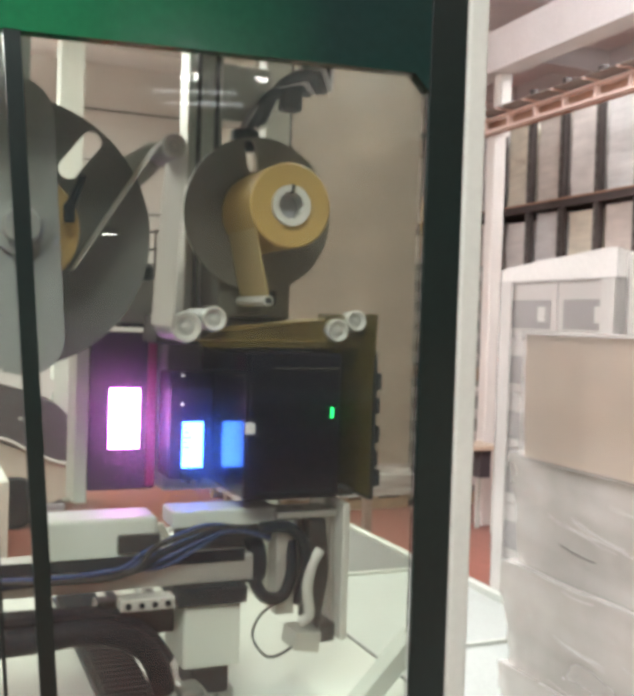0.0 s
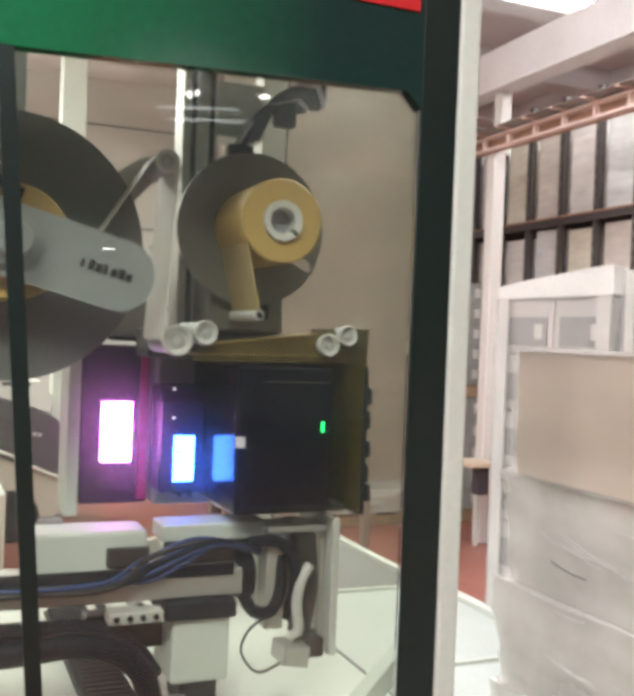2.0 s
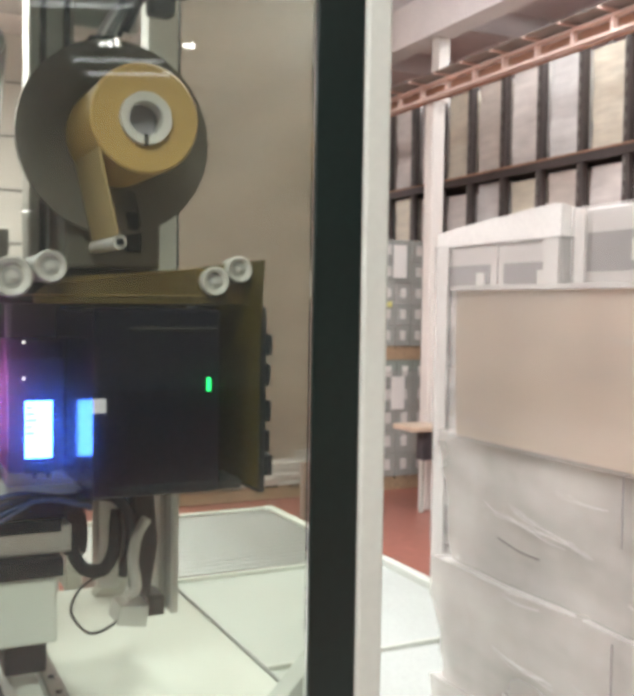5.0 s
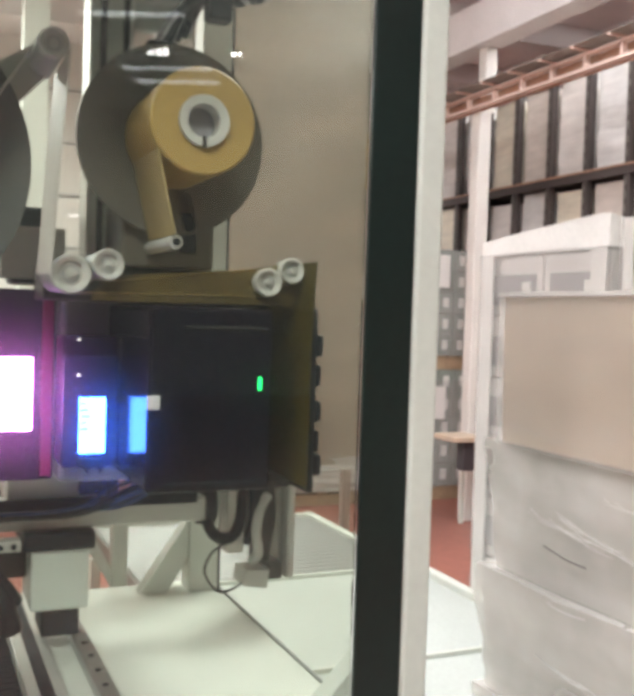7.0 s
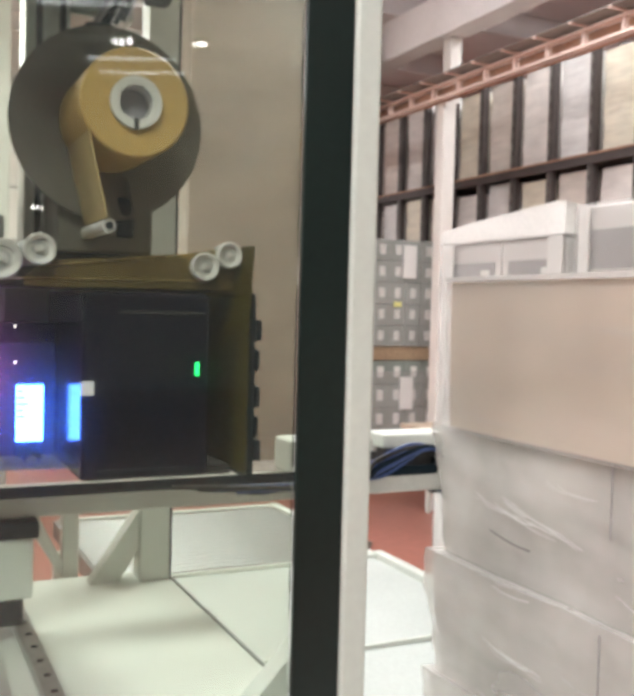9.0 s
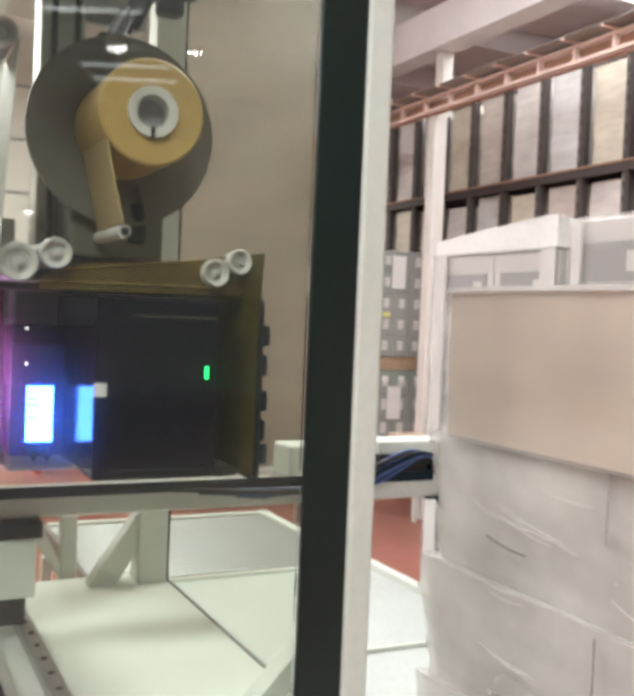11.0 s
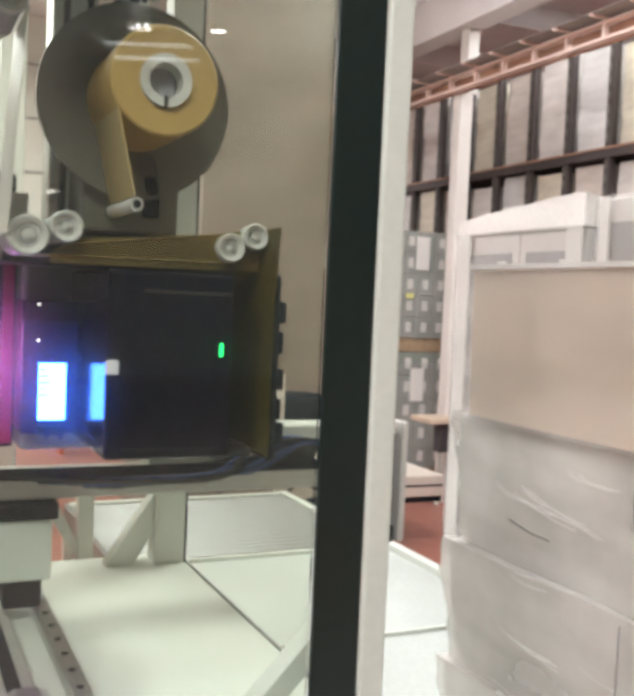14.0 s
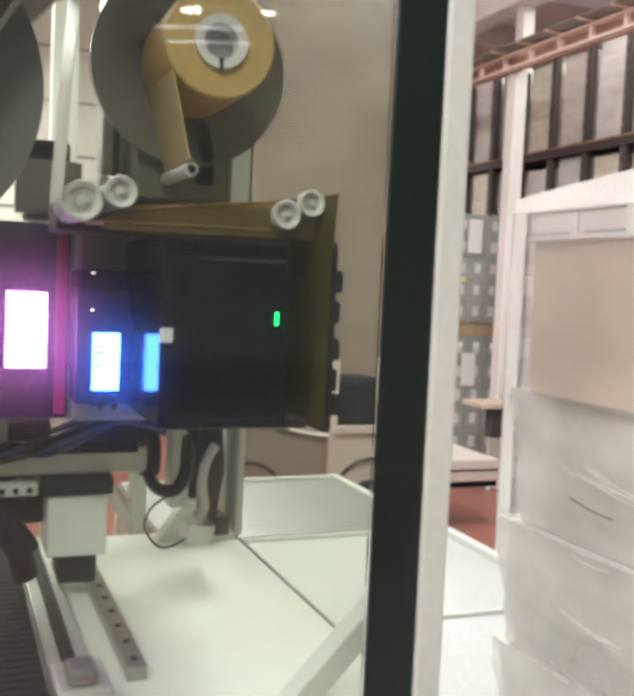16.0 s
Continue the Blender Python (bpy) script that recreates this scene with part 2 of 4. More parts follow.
def base(name, at, label, category, group="", kind=""):
    e = new(name)
    e.location = at
    e.empty_display_size = 0.1
    return tagged(e, label, category, group, kind)


def structure(name, bm, mat, label, category, smooth=False):
    return tagged(part(name, bm, mat, smooth=smooth), label, category, kind="structure")


# ---- the hall ----
structure("floor", box((-14, -17, -0.2), (12, 15, 0), 0), M_FLOOR, "red-brown coated concrete warehouse floor", "floor")
ceil = box((-14, -17, CEIL), (12, 15, CEIL + 0.2), 0)
for k in range(-4, 12):
    put(ceil, (-14, -8.4 + 2 * k, CEIL - 0.28), (12, -8.1 + 2 * k, CEIL - 0.004), 0)
for k in range(7):
    put(ceil, (-13 + 4 * k, -17, CEIL - 0.2), (-12.86 + 4 * k, 15, CEIL - 0.002), 0)
structure("ceiling", ceil, M_CEIL, "pale warehouse ceiling with concrete joists", "ceiling")
for nm, lo, hi in (("wall_north", (-14, 11.4, 0), (12, 11.6, CEIL)), ("wall_south", (-14, -17, 0), (12, -16.8, CEIL)), ("wall_west", (-14, -16.8, 0), (-13.8, 14.8, CEIL)), ("wall_east", (11.8, -16.8, 0), (12, 14.8, CEIL))):
    wall = structure(nm, box(lo, hi, 0), M_WALL, "cream insulated panel wall of the warehouse", "wall")
    if nm == "wall_north":
        for k in range(7):
            part("panel_joint", box((-13.8, 11.38, 0.7 * k + 0.35), (11.8, 11.399, 0.7 * k + 0.38), 0), M_INK, wall)


def ceiling_lamp(x, y):
    lamp = base("ceiling_lamp", (x, y, CEIL - 0.5), "white louvred fluorescent lamp hanging under the ceiling", "lamp", "hall lamps")
    part("housing", box((x - 0.7, y - 0.7, CEIL - 0.6), (x + 0.7, y + 0.7, CEIL - 0.5), 0.01), M_FORK, lamp)
    for dx, dy in ((-0.6, -0.6), (0.6, -0.6), (-0.6, 0.6), (0.6, 0.6)):
        part("rod", box((x + dx - 0.008, y + dy - 0.008, CEIL - 0.5), (x + dx + 0.008, y + dy + 0.008, CEIL + 0.01), 0), M_STEEL, lamp)
    for k in (-0.56, -0.46, 0.0, 0.46, 0.56):
        part("tube", lathe(bmesh.new(), [(0, -0.62), (0.02, -0.62), (0.02, 0.62), (0, 0.62)], (x, y + k, CEIL - 0.63), "x", 10), M_TUBE, lamp, "glowing white tube")


# each entry gets a fixture, the added lamps too
for lx, ly in LAMPS:
    ceiling_lamp(lx, ly)

# louvred lamp behind the walk, mirrored in the door's glass
lou = base("louvred_lamp", (1.45, -7.3, 4.0), "long louvred lamp with white frame and lit raster strips", "lamp", "hall lamps")
for lx in (0.98, 1.9):
    part("frame_rail", box((lx, -8.5, 3.98), (lx + 0.03, -6.1, 4.05), 0.004), M_LABEL, lou)
for ly in (-8.5, -7.3, -6.13):
    part("frame_bar", box((1.01, ly, 3.98), (1.9, ly + 0.03, 4.05), 0.004), M_LABEL, lou)
part("back_plate", box((0.98, -8.5, 4.06), (1.93, -6.1, 4.08), 0.004), M_FORK, lou)
for y0 in (-6.3, -7.9, -8.42):
    for k in range(22):
        part("louvre_cell", box((1.03 + 0.039 * k, y0, 3.985), (1.052 + 0.039 * k, y0 + 0.1, 4.0), 0), M_TUBE, lou)
for dx, dy in ((0, 0), (0.07, 0.05), (0.05, -0.07), (0.13, -0.02), (0.15, 0.09)):
    part("bulb", lathe(bmesh.new(), [(0, 3.96), (0.02, 3.965), (0.025, 3.985), (0, 4.0)], (1.42 + dx, -7.25 + dy, 0), "z", 10), M_BULB, lou, "bare bright bulb")
for lx, ly in ((1.0, -8.4), (1.91, -8.4), (1.0, -6.2), (1.91, -6.2)):
    part("rod", box((lx - 0.006, ly - 0.006, 4.08), (lx + 0.006, ly + 0.006, CEIL + 0.01), 0), M_STEEL, lou)
lou.rotation_euler = (0, 0, radians(25))


def flood_lamp(x, y, z):
    """A small wall-hung flood lamp."""
    lamp = base("flood_lamp", (x, y, z), "small bright flood lamp on a drop rod", "lamp", "hall lamps")
    part("lamp_body", lathe(bmesh.new(), [(0, z + 0.06), (0.05, z + 0.05), (0.08, z), (0.085, z - 0.02)], (x, y, 0), "z", 20), M_FORK, lamp, smooth=True)
    part("lens", lathe(bmesh.new(), [(0, z - 0.03), (0.05, z - 0.025), (0.075, z - 0.005), (0, z - 0.004)], (x, y, 0), "z", 20), M_BULB, lamp, "glowing lens")
    part("rod", box((x - 0.008, y - 0.008, z + 0.055), (x + 0.008, y + 0.008, CEIL + 0.01), 0), M_STEEL, lamp)


flood_lamp(2.08, -6.9, 3.98)
flood_lamp(0.7, -6.9, 2.45)


# ---- the platform and conveyor beside the machine ----
plat = structure("platform", box((0.2, -1.6, 0.3), (1.73, 2.44, 0.44), 0.004), M_PLATE, "low grey-green steel platform along the machine", "platform")
for y0, y1 in ((-1.6, -0.1), (-0.09, 1.365), (1.385, 2.435)):
    part("cover_plate", box((0.205, y0, 0.4405), (1.69, y1, 0.446), 0.002), M_PLATE, plat)
part("joint_strip", box((0.205, 1.367, 0.441), (1.69, 1.383, 0.462), 0.003), M_WHITE, plat, "white raised joint strip")
part("joint_strip", box((0.205, 2.437, 0.4), (1.72, 2.46, 0.462), 0.003), M_WHITE, plat, "white raised joint strip")
part("edge_rail", box((1.7, -1.6, 0.42), (1.745, 2.46, 0.475), 0.005), M_WHITE, plat, "white edge rail")
part("stop_peg", lathe(bmesh.new(), [(0, 0), (0.012, 0), (0.012, 0.09), (0.02, 0.095), (0.02, 0.125), (0, 0.13)], (1.8, 2.7, 0.33), "z", 12), M_STEEL, plat, smooth=True)
part("stop_bracket", box((1.745, 2.55, 0.28), (1.87, 2.85, 0.33), 0.004), M_WHITE, plat)
for px in (0.3, 1.6):
    for py in (-1.4, 0.5, 2.3):
        part("foot", box((px - 0.04, py - 0.04, 0), (px + 0.04, py + 0.04, 0.3), 0.003), M_WHITE, plat)
conv = base("roller_conveyor", (1.05, 3.08, 0), "grey steel roller conveyor with close rollers", "conveyor")
part("side_rail", box((0.385, 2.47, 0.36), (0.409, 3.7, 0.45), 0.003), M_STEEL, conv, "thin steel side rail")
part("side_rail", box((1.66, 2.47, 0.3), (1.71, 3.7, 0.465), 0.004), M_WHITE, conv)
part("end_bar", box((0.41, 3.66, 0.36), (1.66, 3.7, 0.46), 0.004), M_WHITE, conv)
for px in (0.37, 1.66):
    for py in (2.6, 3.6):
        part("leg", box((px, py - 0.03, 0), (px + 0.05, py + 0.03, 0.3), 0.003), M_WHITE, conv)
rol = mesh_from(lathe(bmesh.new(), [(0, 0.41), (0.019, 0.41), (0.019, 1.66), (0, 1.66)], (0, 0, 0), "x", 12), "roller", M_STEEL, True)
for k in range(19):
    r = new("roller", rol)
    r.parent, r.location = conv, (-1.05, 2.5 + 0.062 * k - 3.08, 0.436)

# ---- the machine's cabinet ----
cab = base("labelling_cabinet", (-0.6, 0.3, 0), "white machine cabinet with a large black-edged glass door", "machine")
part("base_cabinet", box((-1.6, -0.15, 0), (0.187, 0.89, 0.915), 0.006), M_WHITE, cab)
part("table_top", box((-1.6, -0.16, 0.917), (0.187, 0.89, 0.947), 0.004), M_TABLE, cab, "white sheet-metal table top")
part("table_edge_seal", box((0.1875, -0.16, 0.9), (0.193, 0.9, 0.951), 0.002), M_ARM, cab)
part("door_border", box((0.082, -0.2, 0.02), (0.16, -0.189, 2.75), 0.002), M_BLACK, cab, "black vertical door border")
part("door_profile", box((0.161, -0.205, 0.0), (0.206, -0.12, 2.75), 0.006), M_PROFILE, cab, "white aluminium door profile")
part("door_header", outline([(-1.6, 2.122), (0.05, 2.187), (0.0815, 2.155), (0.0815, 2.75), (-1.6, 2.75)], -0.2, -0.17), M_BLACKG, cab, "black glass header with a painted green reflection")
pane = part("door_pane", box((-1.6, -0.188, 0.93), (0.0815, -0.182, 2.185), 0), G_DOOR, cab, "clear glass door pane")
pane.visible_shadow = False
part("door_seal", outline([(-0.682, 2.16), (-0.655, 2.16), (-0.563, 0.95), (-0.59, 0.95)], -0.2, -0.191), M_BLACK, cab, "black door seal strip")
part("door_seal", outline([(-0.735, 2.16), (-0.729, 2.16), (-0.64, 0.95), (-0.646, 0.95)], -0.2, -0.191), M_BLACK, cab, "thin black seal line")
part("red_strip", box((-0.085, -0.204, 2.337), (0.07, -0.2005, 2.38), 0.001), M_REDTAPE, cab, "red strip on the header")
part("corner_upright", box((0.105, 0.785, 0.947), (0.18, 0.86, 2.75), 0.004), M_WHITE, cab)
part("upright_seal", box((0.181, 0.79, 0.947), (0.187, 0.85, 2.75), 0.001), M_RUBBER, cab)
part("gusset", outline([(-0.015, 0.948), (0.055, 0.948), (0.104, 1.03), (0.104, 1.125)], 0.8, 0.845), M_WHITE, cab, "white sloping gusset brace")
part("gusset", outline([(-0.03, 0.948), (0.02, 0.948), (0.155, 1.09), (0.12, 1.105)], -0.145, -0.1), M_WHITE, cab, "white sloping gusset brace")
part("cross_beam", box((-0.25, 0.381, 2.5), (-0.17, 0.839, 2.58), 0.004), M_WHITE, cab)
part("rear_rail", box((-1.6, 0.84, 2.5), (0.187, 0.89, 2.58), 0.004), M_WHITE, cab)
# unseen panel closing the top, added to shade the cabinet's inside
part("unseen_roof", box((-1.6, -0.165, 2.76), (0.187, 0.89, 2.79), 0.004), M_WHITE, cab)
part("rear_leg", box((-0.06, 0.92, 0.3), (-0.02, 0.96, 1.1), 0.003), M_ALU, cab)
part("rear_brace", outline([(-0.16, 1.1), (-0.125, 1.11), (-0.0605, 0.98), (-0.0605, 0.935)], 0.925, 0.955), M_ALU, cab)

# linear axis on the table
rail = base("linear_axis", (-0.25, 0.4, 0.947), "steel linear guide rails bolted to the white table", "rail")
for x0 in (-0.228,):
    bed = part("guide_rail", box((x0, 0.03, 0.947), (x0 + 0.034, 0.85, 0.972), 0.003), M_STEEL, rail)
    for k in range(11):
        part("bolt", lathe(bmesh.new(), [(0.0065, 0.0005), (0.0065, 0.002), (0.004, 0.002), (0.004, 0.001), (0, 0.001)], (x0 + 0.017, 0.06 + 0.075 * k, 0.972), "z", 10), M_RUBBER, bed)
part("belt_channel", box((-0.345, 0.02, 0.947), (-0.275, 0.86, 0.962), 0.003), M_ALU, rail)
part("drive_belt", box((-0.322, 0.02, 0.963), (-0.298, 0.86, 0.968), 0.001), M_RUBBER, rail)
part("belt_tensioner", box((-0.35, -0.1, 0.948), (-0.27, 0.015, 1.0), 0.006), M_ALU, rail)
part("tensioner_block", box((-0.335, -0.09, 1.001), (-0.29, -0.03, 1.025), 0.008), M_STEEL, rail)
tray = part("cable_tray", box((-0.455, -0.12, 0.948), (-0.352, 0.8, 0.957), 0.002), M_RUBBER, rail)
for k in range(34):
    part("chain_link", box((-0.45, -0.11 + 0.026 * k, 0.958), (-0.357, -0.094 + 0.026 * k, 0.988), 0.003, 1), M_RUBBER, tray)


# ---- label printer and web path ----
prn = base("label_printer", (-0.1, 0.3, 0.947), "label printer unit with dark smoked cover and lit screens", "printer")
part("back_body", box((-0.29, 0.3, 1.325), (0.05, 0.5, 1.721), 0.01), M_BODY, prn, "grey printer body")
part("front_cover", box((-0.205, -0.03, 1.36), (0.0, 0.298, 1.655), 0.008, 3), M_SMOKE, prn, "glossy smoked cover")
part("cover_rib", box((-0.18, -0.034, 1.372), (-0.02, -0.03, 1.378), 0.001), M_RUBBER, prn)
part("cover_frame", box((-0.15, -0.033, 1.62), (-0.01, -0.03, 1.626), 0.001), M_DARK, prn)
part("sticker", box((-0.207, -0.034, 1.494), (-0.187, -0.0305, 1.516), 0.001), M_LABEL, prn, "pale square sticker")
dark = part("side_unit", box((0.064, -0.03, 1.352), (0.079, 0.4, 1.66), 0.004), M_RUBBER, prn, "dark jagged side unit")
for k, (z, w) in enumerate(((1.38, 0.02), (1.42, 0.011), (1.47, 0.015), (1.53, 0.012), (1.58, 0.016))):
    part("side_lug", box((0.0795, -0.03, z), (0.0795 + w * 0.6, 0.06, z + 0.035), 0.002), M_RUBBER, dark)
part("unit_arm", box((0.0, 0.31, 1.45), (0.0635, 0.39, 1.6), 0.004), M_RUBBER, prn)
part("peel_edge", box((0.005, 0.02, 1.352), (0.057, 0.2, 1.368), 0.004), M_DARK, prn)
part("screen_body", box((-0.3, 0.195, 1.37), (-0.207, 0.298, 1.6), 0.006), M_NAVY, prn)
part("glow_bezel", box((-0.2995, 0.192, 1.371), (-0.2075, 0.1948, 1.565), 0), M_GLOW_BLUE, prn, "blue bezel with painted screen glow")
part("screen", box((-0.2725, 0.19, 1.395), (-0.227, 0.1918, 1.493), 0), M_LCD_B, prn, "lit cyan-white display")
for k in range(5):
    part("text_line", box((-0.27, 0.1885, 1.481 - 0.011 * k), (-0.262 + 0.004 * (k % 3), 0.1895, 1.483 - 0.011 * k), 0), M_GLOW_BLUE, prn)
for bx in (-0.264, -0.241):
    part("clip_tooth", outline([(bx, 1.372), (bx + 0.012, 1.372), (bx + 0.006, 1.36)], 0.182, 0.194), M_RUBBER, prn)
part("indicator", box((-0.2765, 0.19, 1.53), (-0.2725, 0.1945, 1.534), 0), M_SPOT, prn)
part("indicator", box((-0.2765, 0.19, 1.592), (-0.2735, 0.1945, 1.595), 0), M_SPOT, prn)
part("screen_tab", box((-0.275, 0.18, 1.37), (-0.233, 0.194, 1.387), 0.003), M_RUBBER, prn)
# a reflection on the cover, drawn as a small glowing green part
part("reflection_glint", box((-0.026, -0.0345, 1.524), (-0.02, -0.0305, 1.545), 0.001), M_GREENGLINT, prn, "glowing green glint drawn for a reflection")
pan = base("control_panel", (-0.37, 0.4, 0.947), "dark control panel with an overexposed pink-white screen", "panel")
part("panel_body", box((-0.447, 0.33, 1.327), (-0.296, 0.45, 1.68), 0.006), M_NAVY, pan)
part("glow_bezel", box((-0.4465, 0.3265, 1.328), (-0.3205, 0.3298, 1.679), 0), M_GLOW_VIOLET, pan, "violet bezel with painted screen glow")
part("screen", box((-0.405, 0.323, 1.42), (-0.336, 0.326, 1.555), 0), M_LCD_A, pan, "bright pink-white display")
part("magenta_trim", box((-0.32, 0.322, 1.335), (-0.3, 0.3295, 1.66), 0.002), M_MAGENTA, pan)
part("panel_arm", box((-0.41, 0.451, 1.45), (-0.2, 0.49, 1.53), 0.004), M_ALU, pan)
part("side_profile", box((-0.477, 0.33, 1.3), (-0.449, 0.45, 1.7), 0.003), M_WHITE, pan)

rew = base("rewinder_frame", (-0.14, 0.2, 1.3), "grey bracket and rollers guiding the backing paper", "machine frame")
part("bracket", box((-0.215, 0.15, 1.722), (-0.05, 0.29, 1.895), 0.006), M_DISC, rew)
part("bracket_slot", box((-0.115, 0.143, 1.75), (-0.085, 0.149, 1.82), 0.004), M_RUBBER, rew)
part("upright_profile", box((-0.25, 0.3, 1.722), (-0.17, 0.38, 2.75), 0.004), M_ALU, rew)
for sx in (-0.232, -0.19):
    part("profile_groove", box((sx, 0.297, 1.74), (sx + 0.012, 0.2995, 2.74), 0.001), M_DARK, rew)
part("axle", lathe(bmesh.new(), [(0, 0.137), (0.03, 0.137), (0.03, 0.298), (0, 0.298)], (-0.136, 0, 1.94), "y", 24), M_STEEL, rew, smooth=True)
part("rod", lathe(bmesh.new(), [(0, -0.03), (0.011, -0.03), (0.011, 0.14), (0, 0.14)], (-0.167, 0, 1.755), "y", 16), M_CORE, rew, smooth=True)
part("rod_end", lathe(bmesh.new(), [(0, -0.034), (0.006, -0.034), (0.006, -0.03)], (-0.167, 0, 1.755), "y", 12), M_RUBBER, rew)


def guide_roller(x, z, r, y0=0.0, y1=0.16):
    ro = part("guide_roller", lathe(bmesh.new(), [(0, y0 + 0.008), (r * 0.62, y0 + 0.008), (r * 0.66, y0 + 0.003), (r * 0.9, y0), (r, y0 + 0.004), (r, y0 + 0.012)], (x, 0, z), "y", 32), M_ROLLER, rew, smooth=True)
    part("roller_body", lathe(bmesh.new(), [(r * 0.86, y0 + 0.01), (r * 0.86, y1), (0, y1)], (x, 0, z), "y", 28), M_ARM, ro, smooth=True)
    part("bearing", lathe(bmesh.new(), [(0, y0 + 0.003), (r * 0.2, y0 + 0.003), (r * 0.2, y0 + 0.0075), (r * 0.3, y0 + 0.0077), (r * 0.55, y0 + 0.0076)], (x, 0, z), "y", 20), M_CORE, ro, smooth=True)
    part("groove", lathe(bmesh.new(), [(r * 0.36, y0 + 0.0068), (r * 0.44, y0 + 0.0068), (r * 0.44, y0 + 0.0079)], (x, 0, z), "y", 20), M_ARM, ro)
    part("screw", lathe(bmesh.new(), [(0, y0 + 0.0015), (0.004, y0 + 0.0015), (0.004, y0 + 0.003)], (x, 0, z), "y", 8), M_CORE, ro)


for x, z, r in ((-0.32, 1.699, 0.031), (-0.264, 1.716, 0.025), (0.0, 1.7, 0.024), (0.042, 1.721, 0.022)):
    guide_roller(x, z, r, y1=0.16 if x < -0.1 else 0.045)
guide_roller(-0.353, 2.043, 0.024)
part("elbow_bracket", outline([(-0.44, 1.985), (-0.43, 2.03), (-0.37, 2.07), (-0.335, 2.06), (-0.35, 2.02), (-0.4, 1.965)], 0.13, 0.155), M_ALU, rew)
part("top_bar", box((-0.34, 0.17, 1.66), (0.07, 0.298, 1.722), 0.005), M_DARK, rew)


def sheet(points, y0, y1, thick=0.0012):
    """A film that follows the points (x, z), between y0 and y1."""
    up = [(x, z) for x, z in points]
    off = [(x + thick, z + thick) for x, z in points][::-1]
    return outline(up + off, y0, y1)


web = base("label_web", (-0.1, 0.1, 1.7), "translucent yellow and white backing paper threaded over rollers", "paper web")
part("white_web", sheet([(-0.33, 2.035), (-0.34, 1.9), (-0.346, 1.8), (-0.352, 1.7)], -0.01, 0.17, 0.0015), M_WEB, web, "white translucent label strip")
part("white_web", sheet([(-0.53, 1.8), (-0.375, 2.052)], 0.02, 0.12), M_WEB, web, "white translucent label strip")
part("top_web", sheet([(-0.25, 1.692), (-0.02, 1.722)], 0.025, 0.15), M_FILM, web)
part("top_web", sheet([(-0.3, 1.672), (0.0, 1.676)], 0.025, 0.15), M_FILM, web)
part("guard_film", outline([(-0.285, 1.675), (-0.25, 1.7), (-0.02, 1.722), (0.057, 1.738), (0.057, 1.664), (-0.285, 1.66)], 0.028, 0.03), M_AMBER, web, "amber film hanging below the guide rollers")
part("down_web", sheet([(0.066, 1.735), (0.059, 1.6), (0.059, 1.362)], -0.045, 0.27), M_OLIVE, web, "yellow film hanging from a roller")
part("rewind_web", sheet([(-0.175, 1.765), (-0.2, 1.87), (-0.2165, 1.95)], -0.05, 0.12, 0.002), M_FILM, web, "yellow film running up to the roll")


def slotted_disc(x, z, radius, angle, at, half, width):
    """A flange disc with a rounded slot cut through it, its long side along the radius."""
    bm = bmesh.new()
    ring = [(radius * math.cos(radians(5 * k)), radius * math.sin(radians(5 * k))) for k in range(72)]
    slot = [(at + math.copysign(half, math.cos(radians(a))) + width * math.cos(radians(a)), width * math.sin(radians(a))) for a in range(-85, 275, 10)]
    c, sn = math.cos(radians(angle)), math.sin(radians(angle))
    edges = []
    for loop in (ring, [(p * c - q * sn, p * sn + q * c) for p, q in slot]):
        vs = [bm.verts.new((x + p, 0.126, z + q)) for p, q in loop]
        edges += [bm.edges.new((vs[i], vs[(i + 1) % len(vs)])) for i in range(len(vs))]
    fill = bmesh.ops.triangle_fill(bm, edges=edges, use_beauty=True)["geom"]
    for v in bmesh.ops.extrude_face_region(bm, geom=[f for f in fill if isinstance(f, bmesh.types.BMFace)])["geom"]:
        if isinstance(v, bmesh.types.BMVert):
            v.co.y = 0.136
    bmesh.ops.recalc_face_normals(bm, faces=bm.faces)
    return bm


def spool(name, at, r_disc, r_roll, y_front, label, slot, disc_mat, sl_len, sl_half):
    s = base(name, at, label, "reel")
    x, y, z = at
    part("disc", slotted_disc(x, z, r_disc, slot, r_disc * 0.76, sl_len, sl_half), disc_mat, s, "grey plastic flange disc with a slot", smooth=True)
    rl = bmesh.new()
    lathe(rl, [(0.04, y_front + 0.002), (r_roll - 0.003, y_front), (r_roll, y_front + 0.003), (r_roll, 0.1245), (0.04, 0.1245)], (x, 0, z), "y", 64)
    part("paper_roll", rl, M_YELLOW, s, "yellow backing paper wound on the core", smooth=True)
    c = bmesh.new()
    lathe(c, [(0.026, y_front + 0.06), (0.026, y_front - 0.004), (0.0395, y_front - 0.006), (0.0395, y_front + 0.02)], (x, 0, z), "y", 40)
    part("core", c, M_CORE, s, "white core ring", smooth=True)
    part("core_plug", lathe(bmesh.new(), [(0, y_front + 0.03), (0.0255, y_front + 0.03), (0.0255, y_front + 0.05)], (x, 0, z), "y", 30), M_BODY, s)
    part("core_notch", box((x - 0.003, y_front - 0.008, z - 0.041), (x + 0.003, y_front + 0.01, z - 0.024), 0.001), M_DARK, s)
    return s


REW = spool("rewind_reel", (-0.136, 0.13, 1.94), 0.163, 0.083, -0.058, "grey disc reel winding up yellow backing paper", 283, M_DISC, 0.022, 0.012)
UNW = spool("supply_reel", (-0.63, 0.13, 1.87), 0.262, 0.108, 0.03, "large grey disc reel of yellow labels with flange bar", 139, M_DISC_COOL, 0.036, 0.02)
bar_pts = []
